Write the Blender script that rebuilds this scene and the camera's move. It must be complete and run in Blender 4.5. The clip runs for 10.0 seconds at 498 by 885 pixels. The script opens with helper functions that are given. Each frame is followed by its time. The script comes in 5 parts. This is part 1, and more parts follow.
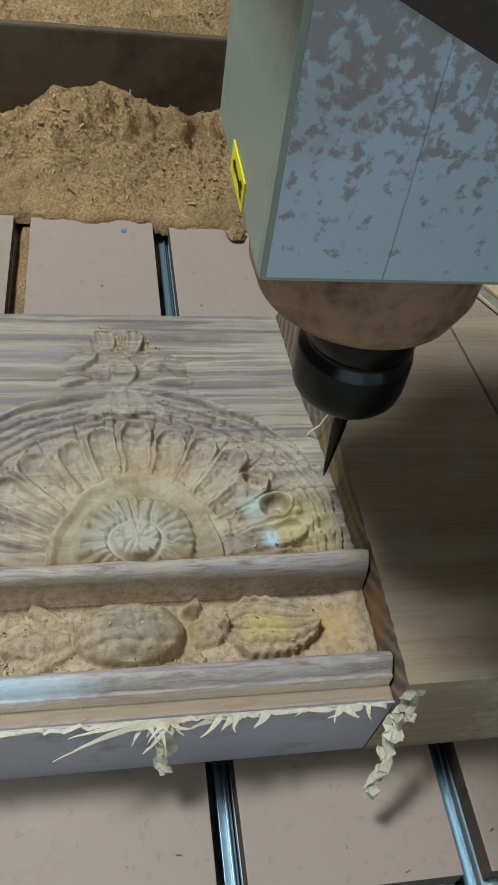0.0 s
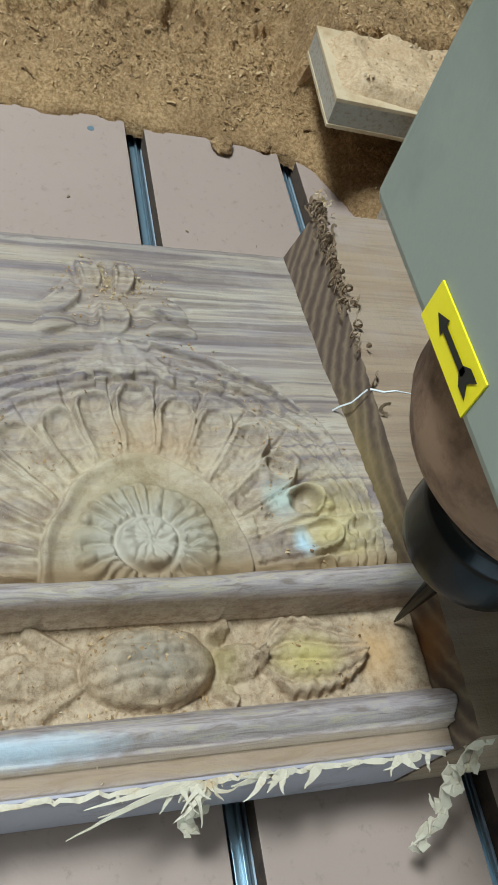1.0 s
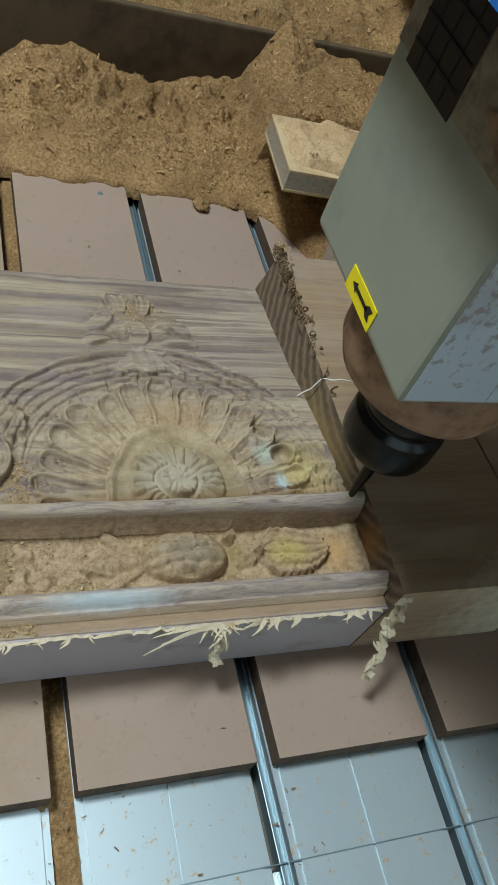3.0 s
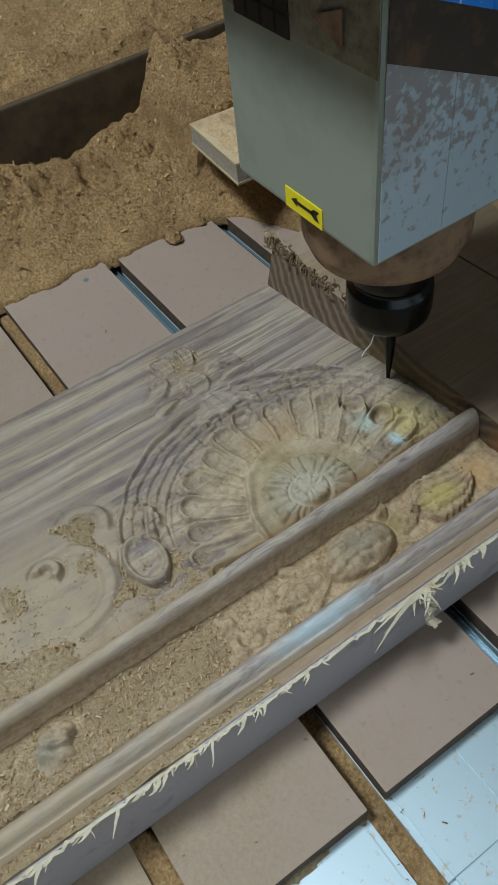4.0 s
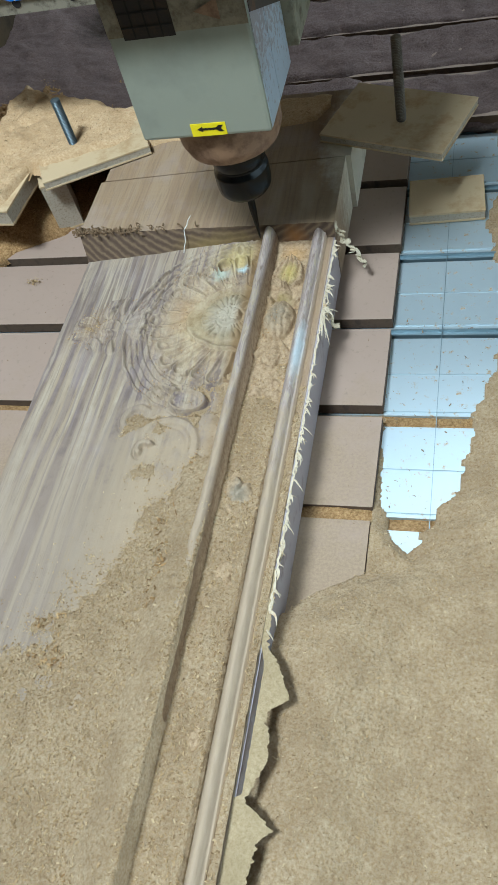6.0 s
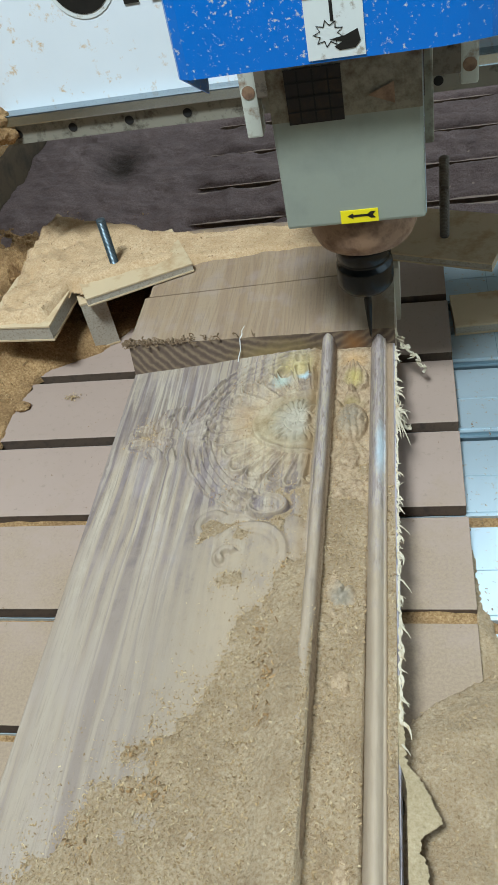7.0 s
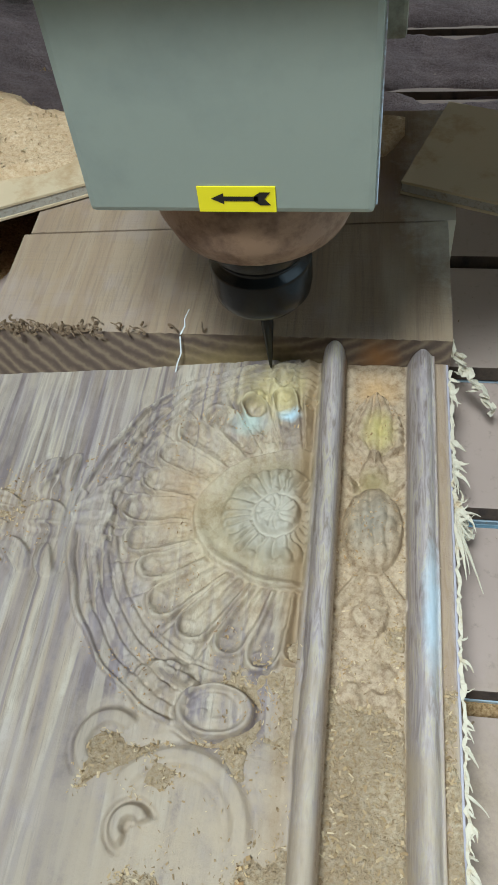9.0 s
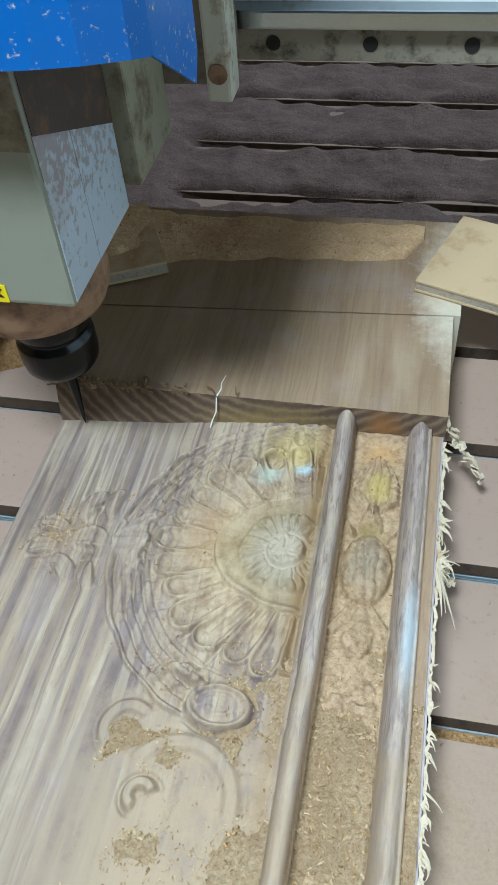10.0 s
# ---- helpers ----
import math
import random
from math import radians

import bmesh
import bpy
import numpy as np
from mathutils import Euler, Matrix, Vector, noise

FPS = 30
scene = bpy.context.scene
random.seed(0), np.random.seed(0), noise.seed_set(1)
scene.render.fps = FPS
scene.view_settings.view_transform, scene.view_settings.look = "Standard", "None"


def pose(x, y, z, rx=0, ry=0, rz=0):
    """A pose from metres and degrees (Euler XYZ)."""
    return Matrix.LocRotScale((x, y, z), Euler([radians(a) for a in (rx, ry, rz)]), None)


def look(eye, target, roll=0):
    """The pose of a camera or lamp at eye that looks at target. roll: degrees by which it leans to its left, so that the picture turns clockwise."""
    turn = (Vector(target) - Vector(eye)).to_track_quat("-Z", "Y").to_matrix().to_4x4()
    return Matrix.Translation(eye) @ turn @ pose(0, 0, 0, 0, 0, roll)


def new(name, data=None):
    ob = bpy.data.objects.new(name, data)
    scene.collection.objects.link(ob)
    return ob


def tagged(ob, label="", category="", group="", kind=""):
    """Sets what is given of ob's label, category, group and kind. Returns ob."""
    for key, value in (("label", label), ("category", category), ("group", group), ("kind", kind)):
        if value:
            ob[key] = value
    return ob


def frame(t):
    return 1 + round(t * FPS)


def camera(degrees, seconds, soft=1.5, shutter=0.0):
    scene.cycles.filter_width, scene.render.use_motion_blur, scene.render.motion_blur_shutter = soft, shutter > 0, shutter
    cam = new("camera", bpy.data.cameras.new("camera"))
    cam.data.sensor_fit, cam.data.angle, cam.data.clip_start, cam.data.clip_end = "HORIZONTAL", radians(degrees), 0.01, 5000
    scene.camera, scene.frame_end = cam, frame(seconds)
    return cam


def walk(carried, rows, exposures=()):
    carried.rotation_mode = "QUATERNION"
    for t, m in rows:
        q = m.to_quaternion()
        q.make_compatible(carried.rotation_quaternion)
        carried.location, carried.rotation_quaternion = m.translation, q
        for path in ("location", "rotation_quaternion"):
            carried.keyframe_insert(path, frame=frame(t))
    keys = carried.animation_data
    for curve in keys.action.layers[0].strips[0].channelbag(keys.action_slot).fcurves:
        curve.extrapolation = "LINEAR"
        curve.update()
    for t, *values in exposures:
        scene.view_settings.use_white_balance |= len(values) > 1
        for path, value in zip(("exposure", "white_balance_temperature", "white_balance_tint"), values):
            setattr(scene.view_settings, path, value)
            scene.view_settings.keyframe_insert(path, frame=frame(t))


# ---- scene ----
cam = camera(34.0, 10.0)
PATH = [
    (0, (0.077, -0.057, 0.364), (-1.231, 0.307, -1.105), 10.6),
    (0.5, (0.078, -0.069, 0.367), (-1.147, 0.399, -1.143), 15.4),
    (1, (-0.003, -0.104, 0.323), (-1.073, 0.537, -1.24), 25.8),
    (1.5, (-0.012, -0.153, 0.337), (-1.047, 0.511, -1.24), 29.3),
    (2, (0.016, -0.151, 0.375), (-1.035, 0.52, -1.188), 28.7),
    (2.2, (0.039, -0.153, 0.386), (-1.023, 0.552, -1.155), 30.0),
    (3.3, (0.109, -0.178, 0.42), (-1.042, 0.577, -1.031), 19.0),
    (3.5, (0.104, -0.172, 0.427), (-1.056, 0.513, -1.051), 9.1),
    (4, (0.086, -0.202, 0.431), (-1.042, 0.414, -1.101), -7.9),
    (4.5, (0.071, -0.198, 0.435), (-0.96, 0.473, -1.142), -13.8),
    (5, (0.096, -0.299, 0.48), (-0.78, 0.506, -1.128), -18.6),
    (5.2, (0.121, -0.335, 0.493), (-0.729, 0.477, -1.126), -22.0),
    (6.3, (0.053, -0.602, 0.592), (-0.392, 0.623, -0.924), -17.1),
    (6.5, (0.026, -0.61, 0.589), (-0.4, 0.703, -0.858), -15.7),
    (7, (-0.038, -0.577, 0.547), (-0.445, 0.824, -0.821), -13.6),
    (7.5, (-0.04, -0.515, 0.506), (-0.396, 0.852, -0.91), -12.1),
    (8, (-0.075, -0.37, 0.458), (-0.371, 0.885, -1.071), -10.4),
    (8.5, (-0.089, -0.269, 0.402), (-0.331, 0.877, -1.219), -8.7),
    (9, (-0.106, -0.25, 0.401), (-0.367, 0.907, -1.209), -7.7),
    (9.5, (-0.1, -0.261, 0.4), (-0.443, 0.943, -1.16), -8.3),
    (10, (-0.084, -0.309, 0.45), (-0.448, 0.984, -1.032), -5.8),
]
EXPOSURES = [(0.0, -0.64, 6170, 10), (0.5, -0.78, 6570, 10), (1.0, -0.32, 6050, 10), (1.5, -0.18, 5620, 10), (2.0, -0.17, 5580, 10), (2.2, -0.28, 5870, 10), (3.3, -0.9, 6680, 10), (3.5, -0.94, 6530, 10), (4.0, -1.0, 6250, 10), (4.5, -0.89, 6120, 10), (5.0, -0.84, 6180, 10), (5.2, -0.68, 6180, 10), (6.3, -0.25, 6090, 10), (7.0, -0.25, 6140, 10), (7.5, -0.20, 6020, 10), (9.0, -0.28, 5960, 10), (9.5, -0.22, 5920, 10), (10.0, -0.24, 5980, 10)]
walk(cam, [(t, look(eye, target, roll)) for t, eye, target, roll in PATH], EXPOSURES)

# ---- light ----
world = bpy.data.worlds.new("workshop_sky")
scene.world = world
world.use_nodes = True
bg = world.node_tree.nodes["Background"]
bg.inputs[0].default_value = (0.68, 0.90, 1.0, 1)
bg.inputs[1].default_value = 3.0


def area_lamp(name, eye, target, sx, sy, power, color):
    data = bpy.data.lights.new(name, "AREA")
    data.shape, data.size, data.size_y, data.energy, data.color = "RECTANGLE", sx, sy, power, color
    ob = new(name, data)
    ob.matrix_world = look(eye, target)
    return ob


area_lamp("tube_light_row", (-0.48, -0.92, 2.30), (-0.12, 0.03, 0.0), 0.5, 0.35, 102, (0.81, 0.945, 1.0))
# added weak fill, no fixture behind it; softens the main lamp's shadows
area_lamp("soft_fill", (-0.60, -0.90, 2.45), (-0.15, 0.0, 0.0), 2.4, 1.4, 8, (0.81, 0.945, 1.0))
# unseen fill set behind the gantry to brighten the slats there
area_lamp("far_fill", (0.35, 1.35, 2.40), (0.0, 0.50, 0.0), 0.8, 0.6, 40, (0.80, 0.94, 1.0))

# ---- materials ----


def material(name, rough=0.6, metal=0.0):
    m = bpy.data.materials.new(name)
    m.use_nodes = True
    b = m.node_tree.nodes["Principled BSDF"]
    b.inputs["Roughness"].default_value, b.inputs["Metallic"].default_value = rough, metal
    return m, m.node_tree, b


def node(nt, kind, **kw):
    n = nt.nodes.new("ShaderNode" + kind)
    for k, v in kw.items():
        if k in n.inputs:
            n.inputs[k].default_value = v
    return n


def coords(nt, scale=(1, 1, 1), rot=(0, 0, 0)):
    t, m = nt.nodes.new("ShaderNodeTexCoord"), nt.nodes.new("ShaderNodeMapping")
    m.inputs["Scale"].default_value, m.inputs["Rotation"].default_value = scale, rot
    nt.links.new(t.outputs["Object"], m.inputs[0])
    return m.outputs[0]


def noise_tex(nt, vec, scale, detail=4, rough=0.6, dist=0.0):
    n = node(nt, "TexNoise", Scale=scale, Detail=detail, Roughness=rough, Distortion=dist)
    nt.links.new(vec, n.inputs["Vector"])
    return n.outputs["Fac"]


def ramp(nt, fac, stops):
    r = nt.nodes.new("ShaderNodeValToRGB")
    e = r.color_ramp.elements
    while len(e) < len(stops):
        e.new(0.5)
    for el, (p, c) in zip(e, stops):
        el.position, el.color = p, (*c, 1) if len(c) == 3 else c
    nt.links.new(fac, r.inputs[0])
    return r.outputs[0]


def mix(nt, fac, a, b, kind="MIX"):
    m = nt.nodes.new("ShaderNodeMix")
    m.data_type, m.blend_type = "RGBA", kind
    for slot, v in ((0, fac), (6, a), (7, b)):
        if hasattr(v, "is_linked"):
            nt.links.new(v, m.inputs[slot])
        elif slot == 0:
            m.inputs[0].default_value = v
        else:
            m.inputs[slot].default_value = (*v, 1)
    return m.outputs[2]


def bump(nt, b, height, strength, distance):
    n = node(nt, "Bump", Strength=strength, Distance=distance)
    nt.links.new(height, n.inputs["Height"])
    old = b.inputs["Normal"]
    if old.is_linked:
        nt.links.new(old.links[0].from_socket, n.inputs["Normal"])
    nt.links.new(n.outputs[0], old)


def rgb(h):
    """Linear colour from an sRGB hex string."""
    v = [int(h[i:i + 2], 16) / 255 for i in (0, 2, 4)]
    return tuple(c / 12.92 if c < 0.04045 else ((c + 0.055) / 1.055) ** 2.4 for c in v)


def wood_material(name, stripe=1.0, tone="a3937e"):
    """Streaky lilac-grey and straw hardwood; the grain runs along y. stripe: how strongly the streaks show."""
    m, nt, b = material(name, 0.66)
    b.inputs["Specular IOR Level"].default_value = 0.28
    warp = noise_tex(nt, coords(nt, (1, 0.30, 1)), 7, 3)
    vw = nt.nodes.new("ShaderNodeVectorMath")
    vw.operation = "MULTIPLY_ADD"
    vw.inputs[1].default_value = (0.030, 0.0, 0.0)
    nt.links.new(warp, vw.inputs[0])
    nt.links.new(coords(nt, (1, 0.030, 1.1)), vw.inputs[2])
    wide = noise_tex(nt, vw.outputs[0], 52, 2, 0.5)
    mid = noise_tex(nt, vw.outputs[0], 105, 2, 0.55)
    fine = noise_tex(nt, coords(nt, (1, 0.05, 1)), 640, 4, 0.7)
    straw, pale, lilac, brown = rgb("a18d74"), rgb("b0a18c"), rgb("7a6c69"), rgb("655348")
    c1 = ramp(nt, wide, [(0.36, lilac), (0.41, straw), (0.46, pale), (0.495, pale), (0.515, lilac), (0.545, lilac), (0.565, straw), (0.62, pale)])
    c2 = ramp(nt, mid, [(0.40, brown), (0.46, lilac), (0.52, straw), (0.60, pale)])
    c = mix(nt, 0.36, c1, c2)
    c = mix(nt, 1 - stripe, c, rgb(tone))
    c = mix(nt, mixfac(nt, ramp(nt, fine, [(0.36, (1, 1, 1)), (0.50, (0, 0, 0))]), 0.45 * (0.5 + stripe / 2)), c, rgb("64564c"))
    rosy = ramp(nt, noise_tex(nt, coords(nt, (1, 0.6, 1)), 30, 3), [(0.50, (0, 0, 0)), (0.68, (1, 1, 1))])
    c = mix(nt, mixfac(nt, rosy, 0.35), c, rgb("a2938f"))
    nt.links.new(c, b.inputs["Base Color"])
    bump(nt, b, fine, 0.35, 0.0007)
    bump(nt, b, noise_tex(nt, coords(nt), 600, 4, 0.7), 0.45, 0.0007)
    return m, nt, b, c


def band(nt, x0, x1, soft=0.001):
    """1 between two places across the board, 0 outside."""
    sep = nt.nodes.new("ShaderNodeSeparateXYZ")
    nt.links.new(coords(nt), sep.inputs[0])
    r = nt.nodes.new("ShaderNodeMapRange")
    r.inputs["From Min"].default_value, r.inputs["From Max"].default_value = -0.34, -0.04
    nt.links.new(sep.outputs["X"], r.inputs["Value"])
    u = lambda x: (x + 0.34) / 0.30
    return ramp(nt, r.outputs[0], [(u(x0 - soft), (0, 0, 0)), (u(x0 + soft), (1, 1, 1)), (u(x1 - soft), (1, 1, 1)), (u(x1 + soft), (0, 0, 0))])


def spot(nt, centre, radii, soft=0.5):
    """1 inside an ellipsoid, fading to 0 outside: the place of a stain, painted shine or shade."""
    t, m = nt.nodes.new("ShaderNodeTexCoord"), nt.nodes.new("ShaderNodeMapping")
    m.vector_type = "TEXTURE"
    m.inputs["Location"].default_value, m.inputs["Scale"].default_value = centre, radii
    nt.links.new(t.outputs["Object"], m.inputs[0])
    ln = nt.nodes.new("ShaderNodeVectorMath")
    ln.operation = "LENGTH"
    nt.links.new(m.outputs[0], ln.inputs[0])
    add = nt.nodes.new("ShaderNodeMath")
    add.operation = "MULTIPLY_ADD"
    nt.links.new(noise_tex(nt, coords(nt), 90, 4, 0.7), add.inputs[0])
    add.inputs[1].default_value = 0.6
    nt.links.new(ln.outputs["Value"], add.inputs[2])
    return ramp(nt, add.outputs[0], [(min(0.98, 1.3 - soft - 0.35), (1, 1, 1)), (1.0, (0, 0, 0))])


def carved_material():
    m, nt, b, c = wood_material("streaky_hardwood", 0.95, "aa9d90")
    wide = noise_tex(nt, coords(nt, (1, 0.03, 1)), 130, 2)
    # dust rubbed into the shell: duller and more straw-coloured, patchy
    shell = mix(nt, ramp(nt, noise_tex(nt, coords(nt), 95, 6, 0.78), [(0.38, (0, 0, 0)), (0.56, (1, 1, 1))]), rgb("9c815b"), rgb("c2ad8a"))
    c = mix(nt, mixfac(nt, spot(nt, (-0.165, -0.040, 0.05), (0.106, 0.118, 0.06)), 0.86), c, shell)
    c = mix(nt, mixfac(nt, spot(nt, (-0.130, -0.040, 0.05), (0.088, 0.063, 0.06), 0.35), 0.80), c, rgb("7a6e50"))
    c = mix(nt, mixfac(nt, spot(nt, (-0.144, -0.041, 0.05), (0.040, 0.041, 0.05), 0.35), 0.75), c, rgb("b8ad9a"))
    c = mix(nt, mixfac(nt, spot(nt, (-0.195, -0.03, 0.05), (0.028, 0.045, 0.04)), 0.45), c, rgb("a8865c"))
    c = mix(nt, mixfac(nt, spot(nt, (-0.285, -0.04, 0.05), (0.036, 0.046, 0.04)), 0.60), c, rgb("ae9068"))
    c = mix(nt, mixfac(nt, spot(nt, (-0.150, 0.040, 0.05), (0.050, 0.034, 0.03)), 0.55), c, rgb("c4b06c"))
    # two pale aqua highlights painted into the colour near the block
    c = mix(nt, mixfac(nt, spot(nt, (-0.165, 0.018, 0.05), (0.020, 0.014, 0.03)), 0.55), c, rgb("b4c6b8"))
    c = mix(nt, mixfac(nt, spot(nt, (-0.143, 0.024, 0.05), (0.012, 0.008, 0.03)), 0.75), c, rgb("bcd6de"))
    c = mix(nt, mixfac(nt, spot(nt, (-0.275, 0.00, 0.05), (0.115, 0.15, 0.05)), 0.62), c, ramp(nt, wide, [(0.40, rgb("5b4c45")), (0.46, rgb("8b7e79")), (0.51, rgb("b4a78e")), (0.55, rgb("978a82")), (0.60, rgb("64554e"))]))
    # a thin film of dust that thickens towards the covered end
    sep = nt.nodes.new("ShaderNodeSeparateXYZ")
    nt.links.new(coords(nt), sep.inputs[0])
    lay = nt.nodes.new("ShaderNodeMath")
    lay.operation = "MULTIPLY_ADD"
    nt.links.new(noise_tex(nt, coords(nt), 40, 7, 0.75), lay.inputs[0])
    lay.inputs[1].default_value = 0.45
    nt.links.new(sep.outputs["Y"], lay.inputs[2])
    film = ramp(nt, lay.outputs[0], [(0.0, (0.85, 0.85, 0.85)), (0.12, (0, 0, 0))])
    c = mix(nt, mixfac(nt, band(nt, -0.235, -0.050, 0.02), 0.80), c, mix(nt, film, c, rgb("988770")))
    # tan band in the groove beside the bead, lilac bead and moulding
    c = mix(nt, mixfac(nt, band(nt, -0.136, -0.1272, 0.003), 0.80), c, rgb("8f7553"))
    knot = noise_tex(nt, coords(nt, (1, 0.13, 1), rot=(0, 0, 0.12)), 330, 4, 0.65, 1.2)
    wood2 = mix(nt, 0.38, ramp(nt, knot, [(0.36, rgb("66574f")), (0.44, rgb("8d8082")), (0.53, rgb("ab9fa0")), (0.60, rgb("c0b294")), (0.68, rgb("94857c"))]), rgb("a08d7c"))
    c = mix(nt, mixfac(nt, band(nt, -0.1265, -0.1135), 0.75), c, wood2)
    c = mix(nt, mixfac(nt, band(nt, -0.0795, -0.0560), 0.75), c, wood2)
    c = mix(nt, mixfac(nt, film, 0.70), c, rgb("988775"))
    both = nt.nodes.new("ShaderNodeMath")
    both.operation = "MULTIPLY"
    nt.links.new(film, both.inputs[0])
    nt.links.new(band(nt, -0.205, -0.045, 0.02), both.inputs[1])
    c = mix(nt, mixfac(nt, both.outputs[0], 0.70), c, rgb("b09a7d"))
    # tan dust on the front ledge, brown line at the foot of the bead
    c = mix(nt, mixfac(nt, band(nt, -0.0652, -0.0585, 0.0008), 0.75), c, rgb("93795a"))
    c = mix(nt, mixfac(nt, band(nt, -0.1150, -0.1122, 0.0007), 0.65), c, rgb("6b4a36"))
    # channel: orange-brown dusty floor, dull egg, yellow flower
    tan = mix(nt, ramp(nt, noise_tex(nt, coords(nt), 240, 6, 0.8), [(0.36, (0, 0, 0)), (0.58, (1, 1, 1))]), rgb("836849"), rgb("b59c7b"))
    c = mix(nt, mixfac(nt, band(nt, -0.1138, -0.0795), 0.85), c, tan)
    c = mix(nt, mixfac(nt, spot(nt, (-0.0965, 0.045, 0.045), (0.022, 0.024, 0.02)), 0.6), c, rgb("c69a62"))
    c = mix(nt, mixfac(nt, spot(nt, (-0.0962, -0.045, 0.053), (0.020, 0.030, 0.03)), 0.80), c, rgb("8e8372"))
    c = mix(nt, mixfac(nt, spot(nt, (-0.0962, -0.018, 0.05), (0.020, 0.014, 0.03)), 0.60), c, rgb("93814f"))
    c = mix(nt, mixfac(nt, spot(nt, (-0.0945, 0.014, 0.053), (0.016, 0.024, 0.02)), 0.65), c, rgb("c6b468"))
    c = mix(nt, mixfac(nt, spot(nt, (-0.0980, -0.232, 0.053), (0.020, 0.026, 0.03)), 0.70), c, rgb("8f8879"))
    # light-blue highlight streak painted on top of the front moulding
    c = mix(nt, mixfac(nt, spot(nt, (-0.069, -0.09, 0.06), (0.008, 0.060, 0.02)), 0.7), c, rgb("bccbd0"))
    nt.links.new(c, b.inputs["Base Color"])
    return m


def sawn_material():
    m, nt, b, c = wood_material("sawn_hardwood", 0.24, "957b5e")
    saw = noise_tex(nt, coords(nt, (0.05, 1, 1)), 420, 2)
    c = mix(nt, mixfac(nt, ramp(nt, saw, [(0.5, (0, 0, 0)), (0.66, (1, 1, 1))]), 0.12), c, rgb("7f6f60"))
    rings = node(nt, "TexWave", Scale=10.0, Distortion=7.0, Detail=4.0)
    rings.wave_type, rings.rings_direction = "RINGS", "Z"
    place = nt.nodes.new("ShaderNodeMapping")
    place.inputs["Location"].default_value, place.inputs["Scale"].default_value = (0.20, -0.05, 0), (1, 0.6, 1)
    nt.links.new(coords(nt), place.inputs[0])
    nt.links.new(place.outputs[0], rings.inputs["Vector"])
    c = mix(nt, mixfac(nt, spot(nt, (-0.085, 0.105, 0.066), (0.075, 0.07, 0.1)), 0.55), c, ramp(nt, rings.outputs["Fac"], [(0.2, rgb("7c6650")), (0.6, rgb("948068")), (0.9, rgb("a8967e"))]))
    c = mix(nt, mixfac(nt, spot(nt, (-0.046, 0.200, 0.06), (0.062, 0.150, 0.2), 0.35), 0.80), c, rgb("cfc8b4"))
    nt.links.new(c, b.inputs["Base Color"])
    bump(nt, b, saw, 0.3, 0.0006)
    return m


def endgrain_material():
    m, nt, b = material("end_grain", 0.7)
    place = nt.nodes.new("ShaderNodeMapping")
    place.inputs["Location"].default_value = (0.165, 0, -0.165)
    nt.links.new(coords(nt), place.inputs[0])
    w = node(nt, "TexWave", Scale=40.0, Distortion=4.0, Detail=4.0)
    w.wave_type, w.rings_direction = "RINGS", "Y"
    w.inputs["Detail Scale"].default_value = 1.6
    w.inputs["Detail Roughness"].default_value = 0.65
    nt.links.new(place.outputs[0], w.inputs["Vector"])
    c = ramp(nt, w.outputs["Fac"], [(0.0, rgb("57463a")), (0.40, rgb("655244")), (0.75, rgb("735f4c")), (1.0, rgb("86725a"))])
    c = mix(nt, mixfac(nt, noise_tex(nt, coords(nt, (1, 1, 0.4)), 160, 5, 0.7), 0.35), c, rgb("5f4d3b"))
    c = mix(nt, mixfac(nt, spot(nt, (-0.17, 0.06, 0.04), (0.09, 0.05, 0.035)), 0.75), c, rgb("9a8350"))
    c = mix(nt, mixfac(nt, spot(nt, (-0.096, 0.06, 0.05), (0.022, 0.05, 0.03)), 0.85), c, rgb("8f6235"))
    nt.links.new(c, b.inputs["Base Color"])
    bump(nt, b, noise_tex(nt, coords(nt), 500, 3), 0.4, 0.0006)
    return m


def mixfac(nt, col, k):
    n = nt.nodes.new("ShaderNodeMath")
    n.operation = "MULTIPLY"
    nt.links.new(col, n.inputs[0])
    n.inputs[1].default_value = k
    return n.outputs[0]


def sawdust_material(name, tones, relief=1.0):
    """Loose sawdust in four tones, dark to light."""
    m, nt, b = material(name, 0.95)
    v = coords(nt)
    g = noise_tex(nt, v, 420, 5, 0.75)
    big = noise_tex(nt, v, 28, 4, 0.6)
    c = ramp(nt, g, list(zip((0.28, 0.44, 0.58, 0.76), (rgb(h) for h in tones))))
    c = mix(nt, mixfac(nt, ramp(nt, big, [(0.38, (1, 1, 1)), (0.6, (0, 0, 0))]), 0.40), c, rgb(tones[0]))
    nt.links.new(c, b.inputs["Base Color"])
    bump(nt, b, g, 0.8 * relief, 0.0022)
    bump(nt, b, noise_tex(nt, v, 110, 5, 0.7), 0.8 * relief, 0.005)
    return m


def chip_material(name, tones):
    m, nt, b = material(name, 0.75)
    geo = nt.nodes.new("ShaderNodeNewGeometry")
    c = ramp(nt, geo.outputs["Random Per Island"], [(p, rgb(h)) for p, h in zip((0.0, 0.35, 0.75, 1.0), tones)])
    nt.links.new(c, b.inputs["Base Color"])
    return m


